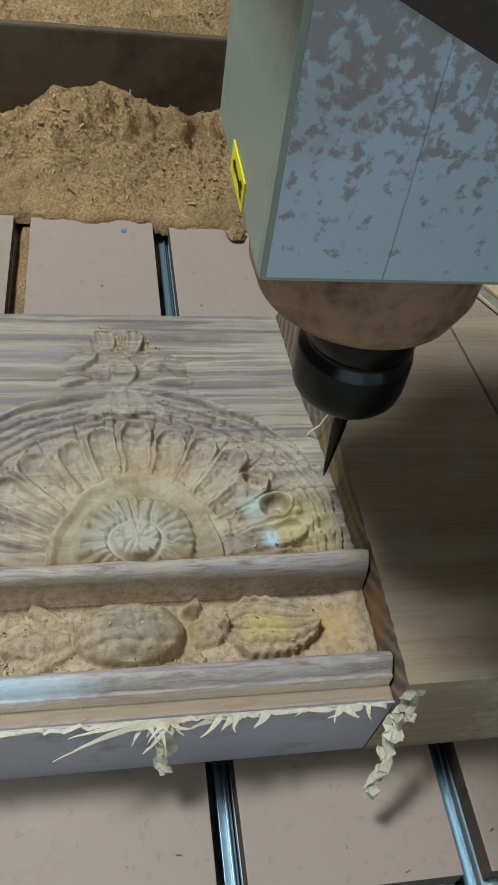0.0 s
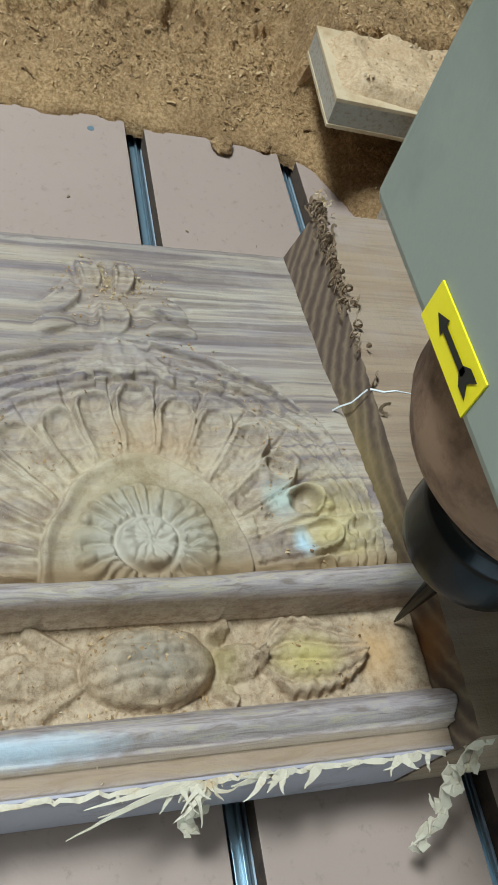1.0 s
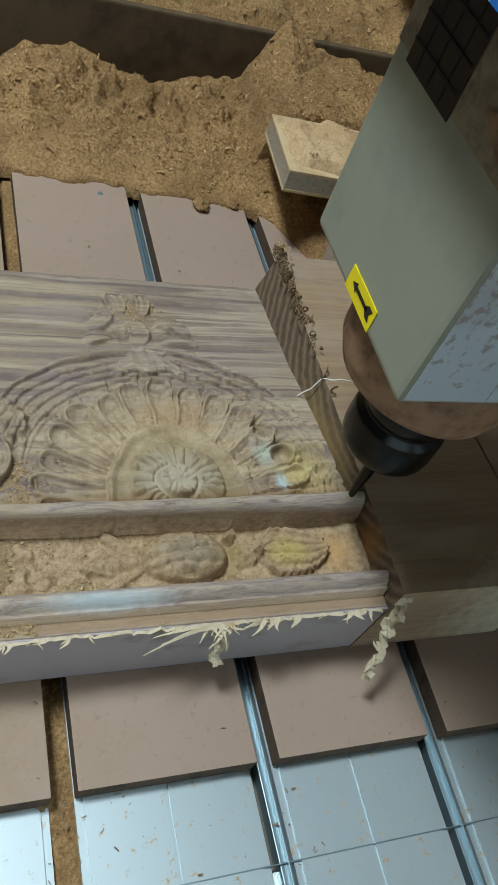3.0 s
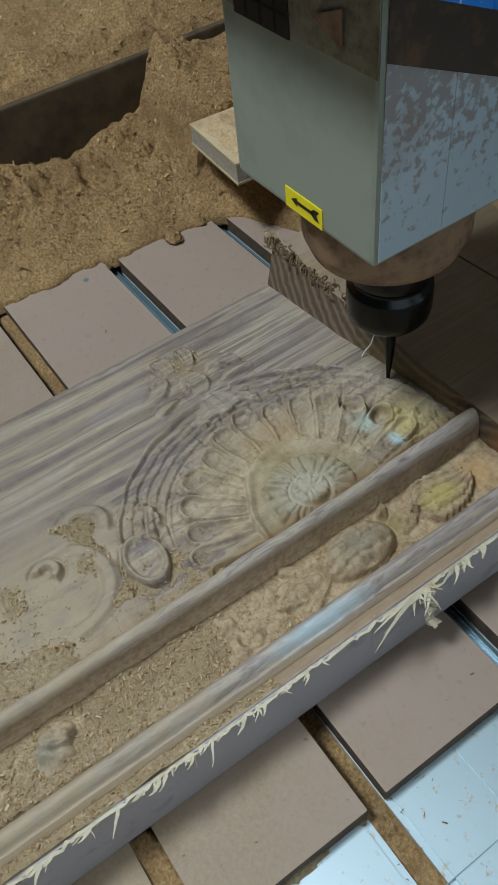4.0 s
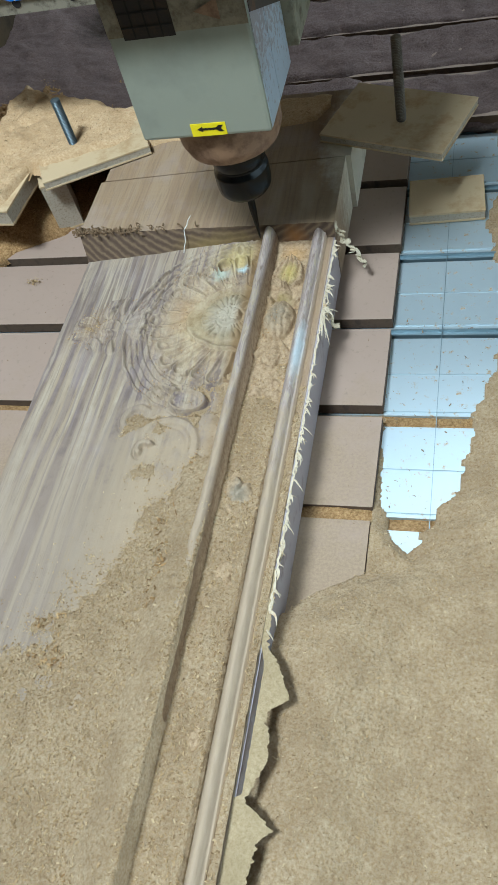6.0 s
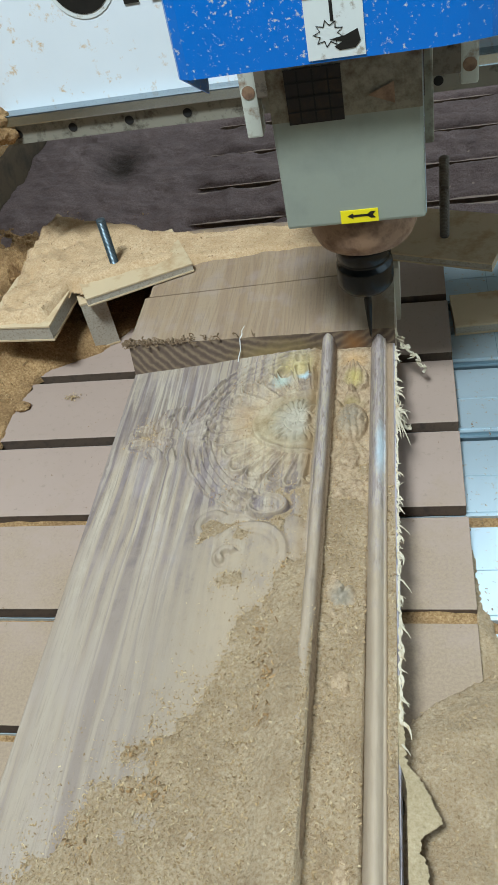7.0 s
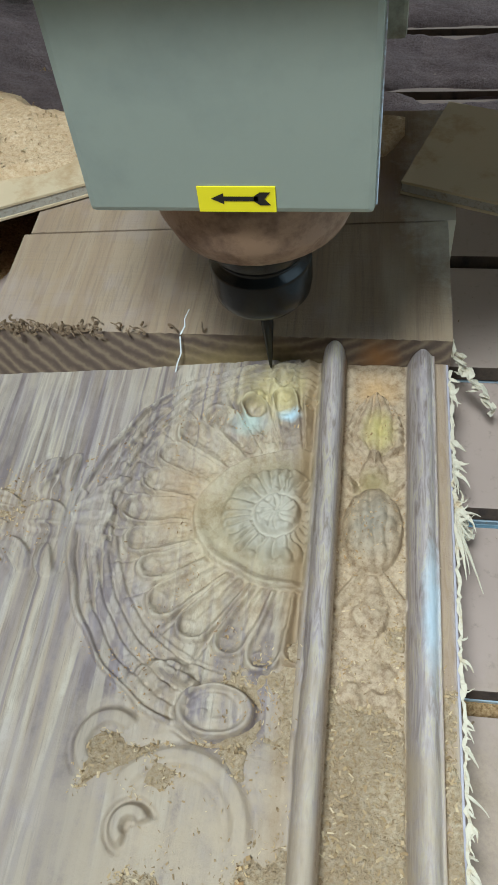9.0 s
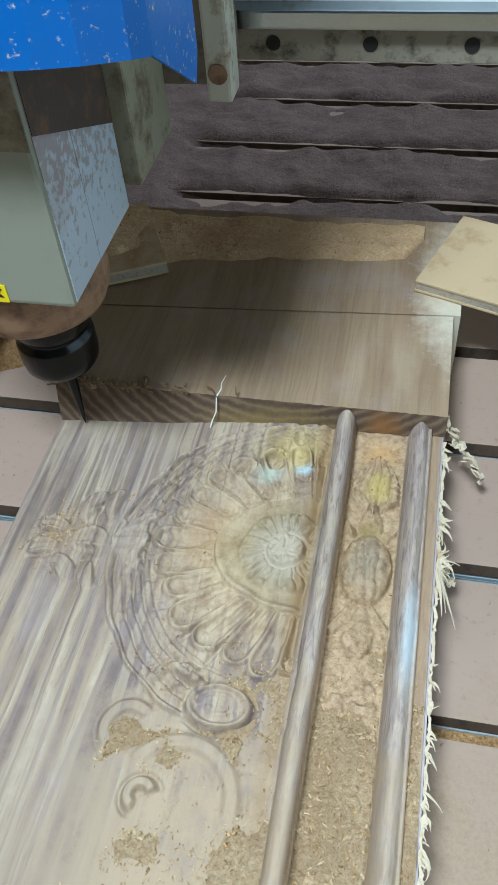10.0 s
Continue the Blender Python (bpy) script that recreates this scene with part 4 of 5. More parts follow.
bm = bmesh.new()
ribbon(bm, [(-0.214, 0.0545, 0.040), (-0.2115, 0.0570, 0.049), (-0.2085, 0.0592, 0.056), (-0.208, 0.0625, 0.0664)], 0.0008, (0, -1, 0.3))
ribbon(bm, [(-0.208, 0.0635, 0.0667), (-0.2065, 0.070, 0.0668), (-0.2075, 0.076, 0.0668), (-0.206, 0.084, 0.0668)], [0.0009, 0.0008, 0.0005, 0.0003])
part("split_line", bm, M_CRACK, work, "thin white split running over the block edge")

# dust lying on the board
def board_dust_z(X, Y):
    edge = np.interp(X, [-0.325, -0.300, -0.271, -0.241, -0.208, -0.190, -0.180, -0.165, -0.150, -0.130, -0.114, -0.08, -0.0655, -0.0645, -0.057], [-0.43, -0.40, -0.365, -0.325, -0.285, -0.262, -0.225, -0.195, -0.178, -0.165, -0.105, -0.105, -0.20, -0.10, -0.12])
    edge = edge + 0.018 * value_noise(X, Y, 0.06, 21, 3) + 0.012 * value_noise(X, Y, 0.012, 22, 3)
    d = edge - Y
    patchy = value_noise(X, Y, 0.014, 24, 5)
    spots = 0
    U, V = X + 0.010 * value_noise(X, Y, 0.016, 26, 3), Y + 0.010 * value_noise(X, Y, 0.016, 27, 3)
    for px, py, r in ((-0.207, -0.160, 0.011), (-0.188, -0.166, 0.013), (-0.146, -0.160, 0.009), (-0.190, -0.212, 0.013), (-0.215, -0.172, 0.009), (-0.285, -0.036, 0.011), (-0.30, -0.05, 0.007), (-0.175, -0.205, 0.008)):
        spots = spots + np.exp(-(((U - px) / r) ** 2 + ((V - py) / r) ** 2))
    th = -0.0034 + 0.0046 * np.minimum(1, spots) + 0.0046 * sstep(-0.03, 0.085, d) + 0.004 * sstep(0.12, 0.45, d) + 0.0026 * patchy
    base = 0.034 + (X - XB) * 0.085
    # fine dust banked against the bead
    base = base + 0.0135 * sstep(-0.158, -0.1235, X) * sstep(-0.17, -0.32, Y)
    base = np.where(X > -0.1138, 0.0462 + 0.006 * sstep(-0.092, -0.0795, X) * sstep(-0.15, -0.30, Y), base)
    base = np.where(X > -0.0795, 0.0440, base)
    base = np.where(X > -0.0648, 0.0495, base)
    z = base + th + 0.0008 * value_noise(X, Y, 0.004, 23, 3)
    return np.where((d > -0.06) | (spots > 0.3), z, 0.0)


xd, yd = np.arange(XB, XF, 0.0015), np.concatenate([np.arange(YN, -0.5, 0.004), np.arange(-0.5, 0.03, 0.0015)])
XD, YD = np.meshgrid(xd, yd, indexing="ij")
ZD = board_dust_z(XD, YD)
tagged(sheet("sawdust_cover", xd, yd, ZD, M_DUST_PALE, keep=ZD > 0.02), "sawdust lying on the carved board", "sawdust", kind="stuff")

# ---- clamps and offcuts ----


def slab_thing(name, label, cat, cx, cy, z0, lx, ly, th, yaw, tilt=0.0, face=M_PLY):
    """A piece of plywood: two thin veneers over a rougher core."""
    ob = tagged(new(name), label, cat)
    v = min(0.0025, th * 0.2)
    part("bottom_veneer", box_bm(-lx / 2, lx / 2, -ly / 2, ly / 2, 0, v, bevel=0.0004), face, ob)
    part("core", box_bm(-lx / 2 + 0.0006, lx / 2 - 0.0006, -ly / 2 + 0.0006, ly / 2 - 0.0006, v, th - v), M_PLY_EDGE, ob, "rough layered plywood core")
    part("top_veneer", box_bm(-lx / 2, lx / 2, -ly / 2, ly / 2, th - v, th, bevel=0.0004), face, ob)
    ob.matrix_world = pose(cx, cy, z0, tilt, 0, yaw)
    return ob


offcut = slab_thing("plywood_offcut", "plywood offcut half buried in sawdust", "offcut", -0.457, 0.150, 0.055, 0.080, 0.10, 0.020, -4)
slab_thing("clamp_plate", "plywood clamp plate bridging onto the block", "clamp", -0.352, 0.205, 0.068, 0.125, 0.09, 0.011, 26)
slab_thing("clamp_block", "small wooden packing block under the clamp", "block", -0.398, 0.172, 0.0005, 0.030, 0.040, 0.065, 26)
slab_thing("clamp_plate", "tan plywood clamp plate bolted over the block", "clamp", -0.006, 0.212, 0.0672, 0.135, 0.094, 0.010, -20, face=M_PLY)
slab_thing("clamp_block", "pale wooden packing block on the bed", "block", 0.043, 0.178, BED_Z + 0.001, 0.078, 0.058, 0.013, 3)

# dust lying over the clamps and the far end of the block
def plateau_front(X, Y):
    front = np.interp(X, [-0.62, -0.53, -0.43, -0.415, -0.395, -0.36, -0.30, -0.27, -0.20, -0.12, -0.095, -0.08], [0.106, 0.106, 0.102, 0.165, 0.160, 0.176, 0.196, 0.205, 0.212, 0.217, 0.224, 0.250])
    return front + 0.005 * value_noise(X, Y, 0.02, 51, 3)


def dust_plateau_z(X, Y):
    back = np.interp(X, [-0.62, -0.52, -0.49, -0.44, -0.38, -0.34, -0.30, -0.22, -0.12, -0.08], [0.27, 0.30, 0.335, 0.30, 0.285, 0.262, 0.262, 0.268, 0.272, 0.265]) + 0.008 * value_noise(X, Y, 0.03, 52, 3)
    fr = plateau_front(X, Y)
    top = np.interp(X, [-0.62, -0.42, -0.34, -0.29, -0.26, -0.08], [0.090, 0.083, 0.086, 0.076, 0.071, 0.069])
    peak = sstep(-0.40, -0.47, X)
    z = top - 0.012 + 0.013 * sstep(0, 0.014, Y - fr) + (0.003 + 0.006 * peak) * value_noise(X, Y, 0.03, 53, 4) * sstep(0, 0.03, Y - fr) + (0.001 + 0.002 * peak) * value_noise(X, Y, 0.007, 54, 2)
    return z - 0.085 * sstep(0, 0.05, Y - back) - 0.075 * sstep(-0.480, -0.515, X + 0.008 * value_noise(X, Y, 0.02, 55, 2))


xp, yp = np.arange(-0.560, -0.08, 0.0025), np.arange(0.10, 0.38, 0.0025)
XP, YP = np.meshgrid(xp, yp, indexing="ij")
ZP = dust_plateau_z(XP, YP)
tagged(sheet("sawdust_blanket", xp, yp, ZP, M_DUST_FINE, keep=YP > plateau_front(XP, YP)), "sawdust blanketing the clamps and the block end", "sawdust", kind="stuff")
# fine dust over the bed under the gantry
xg, yg = np.arange(-0.612, 0.30, 0.005), np.arange(0.30, 0.96, 0.0035)
XG, YG = np.meshgrid(xg, yg, indexing="ij")
slot_dip = np.exp(-(((YG / PITCH + 0.5) % 1 - 0.5 + SLOT * 0.5 / PITCH) * PITCH / 0.008) ** 2)
ZG = 0.0060 + 0.009 * value_noise(XG, YG, 0.05, 61, 4) - (0.022 + 0.004 * value_noise(XG, YG, 0.1, 63)) * slot_dip * sstep(-0.36, -0.32, XG) + 0.035 * sstep(-0.34, -0.60, XG) + 0.0042 * value_noise(XG, YG, 0.016, 62, 3)
ZG = ZG - 0.014 * np.exp(-(((XG + 0.475) / 0.024) ** 2 + ((YG - 0.60) / 0.07) ** 2)) - 0.02 * sstep(0.16, 0.2, XG)
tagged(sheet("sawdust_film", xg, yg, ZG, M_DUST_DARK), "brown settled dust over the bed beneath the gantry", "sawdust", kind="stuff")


def bolt(label, x, y, z0, z1, mat=M_STEEL):
    th = tagged(new("clamp_bolt"), label, "bolt")
    th.location = (x, y, z0)
    L = z1 - z0
    prof = []
    for i in range(int(L / 0.0016)):
        prof += [(0.0052, L - i * 0.0016), (0.0044, L - i * 0.0016 - 0.0008)]
    part("threaded_rod", lathe([(0.003, L + 0.001)] + prof + [(0.0044, 0)], 16), mat, th, smooth=False)
    return th


bolt("steel clamp bolt standing in the sawdust", -0.368, 0.198, 0.079, 0.139, M_BOLT)
bolt("dusty dark clamp bolt through the plate", -0.002, 0.204, 0.076, 0.165, M_BROWN)

# ---- gantry ----
beam = tagged(new("gantry_beam"), "white painted gantry beam with a linear rail", "gantry", kind="structure")
part("beam_box", box_bm(-1.3, 1.1, 0.212, 0.40, 0.226, 0.52, bevel=0.003), M_WHITE, beam)
for lx in (-1.3, 1.0):
    part("gantry_leg", box_bm(lx, lx + 0.1, 0.215, 0.395, FLOOR_Z, 0.2255), M_WHITE, beam)
part("rail_seat", box_bm(-0.44, 1.05, 0.203, 0.2119, 0.230, 0.2505), M_SEAT, beam, "greasy brown steel rail seat")
part("linear_rail", box_bm(-0.44, 1.05, 0.196, 0.2118, 0.2508, 0.262, bevel=0.0015), M_STEEL, beam, "bright steel linear rail")
def arc_bm(cx, cz, r0, r1, a0, a1, y):
    bm = bmesh.new()
    prev = None
    for i in range(29):
        a = a0 + (a1 - a0) * i / 28
        cur = [bm.verts.new((cx + r * math.cos(a), y, cz + r * math.sin(a) * 1.1)) for r in (r0, r1)]
        if prev:
            bm.faces.new((prev[0], prev[1], cur[1], cur[0]))
        prev = cur
    return bm


part("mark_outline", arc_bm(-0.321, 0.372, 0.010, 0.034, 0.4, 5.9, 0.2112), M_LABEL, beam, "grey outline of a painted mark")
part("painted_mark", arc_bm(-0.321, 0.372, 0.0145, 0.0300, 0.5, 5.8, 0.2106), M_INK, beam, "black painted mark")
part("painted_mark", box_bm(-0.284, -0.270, 0.2104, 0.2110, 0.342, 0.405), M_INK, beam, "black painted mark")
part("painted_mark", box_bm(-0.258, -0.244, 0.2104, 0.2110, 0.342, 0.405), M_INK, beam, "black painted mark")
hole_bm = lathe([(0.0046, 0.0002), (0.0046, -0.0002)], 16)
hole_mesh = bpy.data.meshes.new("rail_hole")
hole_bm.to_mesh(hole_mesh)
hole_bm.free()
hole_mesh.materials.append(M_DARK)
for i in range(-2, 20):
    h = new("rail_hole", hole_mesh)
    h.parent = beam
    h.matrix_local = pose(-0.3065 + 0.06 * i, 0.2026, 0.2405, 90)

# ---- router head ----
head = tagged(new("router_head"), "moving router head with square spindle and blue cover", "router head")
YA = 0.0569


def build_head():
    b = part("spindle_body", box_bm(-0.053, 0.053, -0.009, 0.084, 0.158, 0.46, bevel=0.0025), M_BODY, head, "pale grey-green square spindle motor")
    part("direction_sticker", box_bm(-0.0110, 0.0174, -0.0096, -0.0091, 0.1592, 0.1700), M_YELLOW, b, "yellow sticker with a black arrow")
    bm = bmesh.new()
    for pts in (((-0.0115, 0.1655), (-0.0055, 0.1685), (-0.0055, 0.1625)), ((-0.0055, 0.1667), (0.0105, 0.1667), (0.0105, 0.1643), (-0.0055, 0.1643)),
                ((0.0085, 0.1667), (0.0115, 0.1690), (0.0165, 0.1690), (0.0135, 0.1655), (0.0085, 0.1655)), ((0.0085, 0.1655), (0.0135, 0.1655), (0.0165, 0.1620), (0.0115, 0.1620), (0.0085, 0.1643))):
        bm.faces.new([bm.verts.new((x * 0.78 + 0.0028, -0.0099, 0.1652 + (z - 0.1655) * 0.8)) for x, z in pts])
    part("arrow", bm, M_INK, b)
    part("vent_window", box_bm(-0.040, -0.001, -0.0104, -0.0097, 0.241, 0.279), M_VENT, b, "dark dusty vent grille")
    bm = bmesh.new()
    tri = [bm.verts.new(p) for p in ((0.016, -0.0112, 0.2560), (0.034, -0.0112, 0.2635), (0.034, -0.0112, 0.2485))]
    bm.faces.new(tri)
    for gx in (-0.031, -0.0205, -0.010):
        part("vent_bar", box_bm(gx - 0.0006, gx + 0.0006, -0.0108, -0.0105, 0.242, 0.278), M_DARK, b)
    for gz in (0.250, 0.260, 0.270):
        part("vent_bar", box_bm(-0.0395, -0.0015, -0.0111, -0.0109, gz - 0.0005, gz + 0.0005), M_DARK, b)
    part("warning_triangle", bm, M_FLANGE, b, "faded dusty warning triangle")
    part("dust_crust", box_bm(-0.0525, 0.0525, -0.0095, -0.0091, 0.2430, 0.40, bevel=0.0001), M_RUST, b, "caked brown dust on the paint")
    # dark band whose lower edge drops towards the back
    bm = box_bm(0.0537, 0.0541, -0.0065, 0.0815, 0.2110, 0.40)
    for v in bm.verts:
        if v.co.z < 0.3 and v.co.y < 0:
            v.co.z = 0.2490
    part("slanted_band", bm, M_BAND, b, "dark brown slanted band under the cover")
    part("side_panel", box_bm(0.0531, 0.0536, -0.0065, 0.0815, 0.1605, 0.40), M_STAIN, b, "bluish side face spotted with brown stains")
    part("side_strip", box_bm(0.0537, 0.0539, 0.030, 0.0815, 0.1607, 0.2345), M_STAIN, b, "bluish stained cover strip")
    part("flange", lathe([(0.0435, 0.158), (0.0445, 0.146), (0.0440, 0.132), (0.040, 0.122), (0.032, 0.117)], 56, 0.003, YA - 0.014), M_FLANGE, b, "dusty bronze bearing flange", True)
    nut = part("collet_nut", lathe([(0.021, 0.120), (0.0215, 0.110), (0.0228, 0.107), (0.0238, 0.104), (0.0238, 0.095), (0.0218, 0.0925), (0.0218, 0.0900), (0.0246, 0.0875), (0.0250, 0.085), (0.0250, 0.072), (0.0242, 0.067), (0.0215, 0.0630), (0.0160, 0.0605), (0.008, 0.060)], 48, 0, YA - 0.006), M_BLACK, b, "black collet nut", True)
    part("cutter", lathe([(0.0036, 0.064), (0.0034, 0.036), (0.0010, 0.004), (0.0003, 0.0)], 16, 0, YA - 0.003), M_BLACK, nut, "slim tapered cutter", True)
    # cover: front and two sides with rounded corners, open below
    bm = bmesh.new()
    Y0 = -0.040
    path = [(-0.107, 0.052, 0.262), (-0.107, 0.045, 0.250), (-0.107, Y0 + 0.012, 0.2890), (-0.104, Y0 + 0.004, 0.2915), (-0.097, Y0, 0.2915), (0.065, Y0, 0.2915), (0.080, Y0 + 0.002, 0.2915), (0.095, Y0 + 0.008, 0.2905), (0.109, Y0 + 0.022, 0.287), (0.113, Y0 + 0.035, 0.283), (0.114, 0.045, 0.250), (0.114, 0.052, 0.262)]
    lo, hi = [], []
    for x, y, z in path:
        lo.append(bm.verts.new((x, y, z)))
        hi.append(bm.verts.new((x, y, 0.60)))
    for i in range(len(path) - 1):
        bm.faces.new((lo[i], lo[i + 1], hi[i + 1], hi[i]))
    bm.faces.new(hi[::-1])
    bmesh.ops.recalc_face_normals(bm, faces=bm.faces)
    cov = part("cover", bm, M_BLUE, head, "blue painted sheet-metal cover speckled with sawdust")
    so = cov.modifiers.new("thickness", "SOLIDIFY")
    so.thickness, so.offset = 0.0015, -1
    part("warning_label", box_bm(-0.018, 0.018, -0.0408, -0.0402, 0.2935, 0.3425), M_LABEL, cov, "white warning label with a red band")
    part("red_band", box_bm(-0.018, 0.018, -0.0411, -0.0409, 0.3295, 0.3425), M_RED, cov)
    bm = bmesh.new()
    bm.faces.new([bm.verts.new(p) for p in ((-0.014, -0.0413, 0.3320), (-0.006, -0.0413, 0.3320), (-0.010, -0.0413, 0.3400))])
    part("hazard_triangle", bm, M_LABEL, cov)
    for x0 in (-0.002, 0.008):
        part("label_bar", box_bm(x0, x0 + 0.0065, -0.0413, -0.0412, 0.3325, 0.3390), M_LABEL, cov)
    part("pictogram_bar", box_bm(-0.0022, -0.0002, -0.0411, -0.0409, 0.3155, 0.3275), M_INK, cov)
    # star burst and a rounded pointed shape below it
    bm = bmesh.new()
    star = [(-0.004 + (0.0100 if i % 2 else 0.0060) * math.cos(i * math.pi / 9), 0.3085 + (0.0085 if i % 2 else 0.0052) * math.sin(i * math.pi / 9)) for i in range(18)]
    inner = [(-0.004 + (0.0088 if i % 2 else 0.0052) * math.cos(i * math.pi / 9), 0.3085 + (0.0073 if i % 2 else 0.0044) * math.sin(i * math.pi / 9)) for i in range(18)]
    so_, si_ = [bm.verts.new((x, -0.0411, z)) for x, z in star], [bm.verts.new((x, -0.0411, z)) for x, z in inner]
    for i in range(18):
        bm.faces.new((so_[i], so_[(i + 1) % 18], si_[(i + 1) % 18], si_[i]))
    part("pictogram_star", bm, M_INK, cov)
    bm = bmesh.new()
    bm.faces.new([bm.verts.new((x, -0.0412, z)) for x, z in ((-0.004, 0.3050), (0.006, 0.3065), (0.0140, 0.3095), (0.0155, 0.3025), (0.0120, 0.2985), (0.002, 0.2980), (-0.001, 0.3005), (0.004, 0.3030))])
    part("pictogram_shape", bm, M_INK, cov)
    part("carriage_box", box_bm(-0.10, 0.10, 0.1505, 0.190, 0.20, 0.60, bevel=0.002), M_BROWN, head, "dusty steel carriage behind the spindle")
    # slide plates
    for sx in (-1, 1):
        p = part("side_plate", box_bm(0.088 if sx > 0 else -0.103, 0.103 if sx > 0 else -0.088, 0.150, 0.172, 0.190 if sx > 0 else 0.165, 0.5, bevel=0.002), M_CREAM, head, "cream painted slide plate with bolt holes")
        for zz in (0.207, 0.255):
            part("bolt_hole", lathe([(0.006, 0.0003), (0.006, -0.0003)], 14), M_FLANGE, p).matrix_local = pose(sx * 0.0955, 0.1495, zz, 90)
    part("back_plate", box_bm(-0.063, 0.063, 0.0845, 0.150, 0.172, 0.5, bevel=0.002), M_OLIVE, head, "cream painted spindle mounting plate")


build_head()

# ---- small marks and clumps ----
tagged(part("paint_spot", lathe([(0.0022, 0.0003), (0.0024, 0.0)], 14, -0.467, -0.035), painted("grey_blue_paint", "5f7076", 0.6)), "grey-blue paint spot on a slat", "paint spot")
bm = lathe([(0.0036, 0.0022), (0.0046, 0.0012), (0.0046, 0.0)], 20)
add_box(bm, -0.0034, 0.0034, -0.0005, 0.0005, 0.0015, 0.0024)
screw = tagged(part("bed_screw", bm, M_STEEL), "small steel screw in the bed slot", "screw")
screw.location = (0.052, -0.0070, BED_Z - 0.0118)


def clump(label, x, y, z, rx, ry, rz, seed):
    bm = bmesh.new()
    bmesh.ops.create_icosphere(bm, subdivisions=4, radius=1.0)
    for v in bm.verts:
        n = 1 + 0.35 * noise.noise(v.co * 1.7 + Vector((seed, 0, 0))) + 0.18 * noise.noise(v.co * 5 + Vector((0, seed, 0)))
        v.co = Vector((v.co.x * rx * n, v.co.y * ry * n, v.co.z * rz * n))
    ob = tagged(part("dust_clump", bm, M_DUST, smooth=True), label, "sawdust", kind="stuff")
    ob.location = (x, y, z)


clump("sawdust clump caked on the rail end", -0.452, 0.200, 0.252, 0.026, 0.012, 0.020, 3)
clump("sawdust clump caked on the far rail", 0.150, 0.200, 0.285, 0.050, 0.014, 0.040, 8)
clump("sawdust clump stuck to the beam", 0.085, 0.211, 0.335, 0.012, 0.004, 0.010, 5)
clump("small clod of sawdust on a slat", -0.464, 0.052, 0.0030, 0.009, 0.007, 0.004, 11)
clump("small clod of sawdust on a slat", -0.470, 0.083, 0.0025, 0.006, 0.005, 0.003, 13)
rs = np.random.RandomState(77)
cr = rs.normal(0, 1, (90, 2)) * 0.0045
fallen = tagged(flakes("crumbs", np.stack([cr[:, 0] - 0.409, cr[:, 1] * 0.6 + 0.064, np.abs(rs.normal(0, 0.0012, 90)) + 0.0008], -1), 0.0022, M_CHIP, seed=7), "small pile of wood crumbs on a slat", "shavings", kind="stuff")
st = np.stack([rs.uniform(-0.47, 0.0, 260), rs.uniform(-0.25, 0.2, 260), np.full(260, 0.0007)], -1)
st = st[(st[:, 0] < -0.335) | (st[:, 0] > -0.05)]
st = st[((st[:, 1] / PITCH) % 1) < 0.86]
tagged(flakes("crumbs", st, 0.0013, M_CHIPB, seed=8, flat=0.2), "scattered crumbs on the slats", "shavings", kind="stuff")
al = np.stack([rs.uniform(0.002, 0.11, 170), rs.uniform(-0.25, 0.02, 170), np.full(170, BED_Z + 0.0006)], -1)
tagged(flakes("crumbs", al, 0.0016, M_CHIPB, seed=9, flat=0.2), "scattered crumbs on the aluminium bed", "shavings", kind="stuff")

# ---- torn fibres along the front edge ----
def feather(bm, rs, base, length, heading, width, bend, droop, steps=7):
    """A flat tapering splinter that leaves the edge at base and curls as it goes."""
    p = Vector(base)
    pts, ws = [tuple(p)], [width * 0.7]
    for i in range(steps):
        t = (i + 1) / steps
        an = heading + bend * t
        p = p + Vector((math.cos(an), math.sin(an), -droop * t + 0.10)) * (length / steps)
        p.x = max(p.x, XF + 0.0012)
        p += Vector((0, float(rs.normal(0, 0.0003)), float(rs.normal(0, 0.0003))))
        pts.append(tuple(p))
        ws.append(width * (1 - t) ** 0.6 * (1 + 0.35 * math.sin(t * 5)) + 0.0002)
    ribbon(bm, pts, ws, (float(rs.normal(0.3, 0.25)), float(rs.normal(0, 0.3)), 1))


def crinkle(bm, rs, ends, width, wave, n=26):
    """A crumpled strip of shaving through the points given."""
    pts, ws = [], []
    for i in range(n):
        t = i / (n - 1) * (len(ends) - 1)
        k = min(int(t), len(ends) - 2)
        c = Vector(ends[k]).lerp(Vector(ends[k + 1]), t - k)
        ph = i * 0.9
        c += Vector((math.sin(ph), math.cos(ph * 1.3), math.sin(ph * 0.8 + 1))) * wave + Vector([float(v) for v in rs.normal(0, wave * 0.35, 3)])
        pts.append(tuple(c))
        ws.append(width * (0.55 + 0.45 * abs(math.sin(i * 0.8 + 0.4))))
    ribbon(bm, pts, ws, (0.5, 0.2, 1))


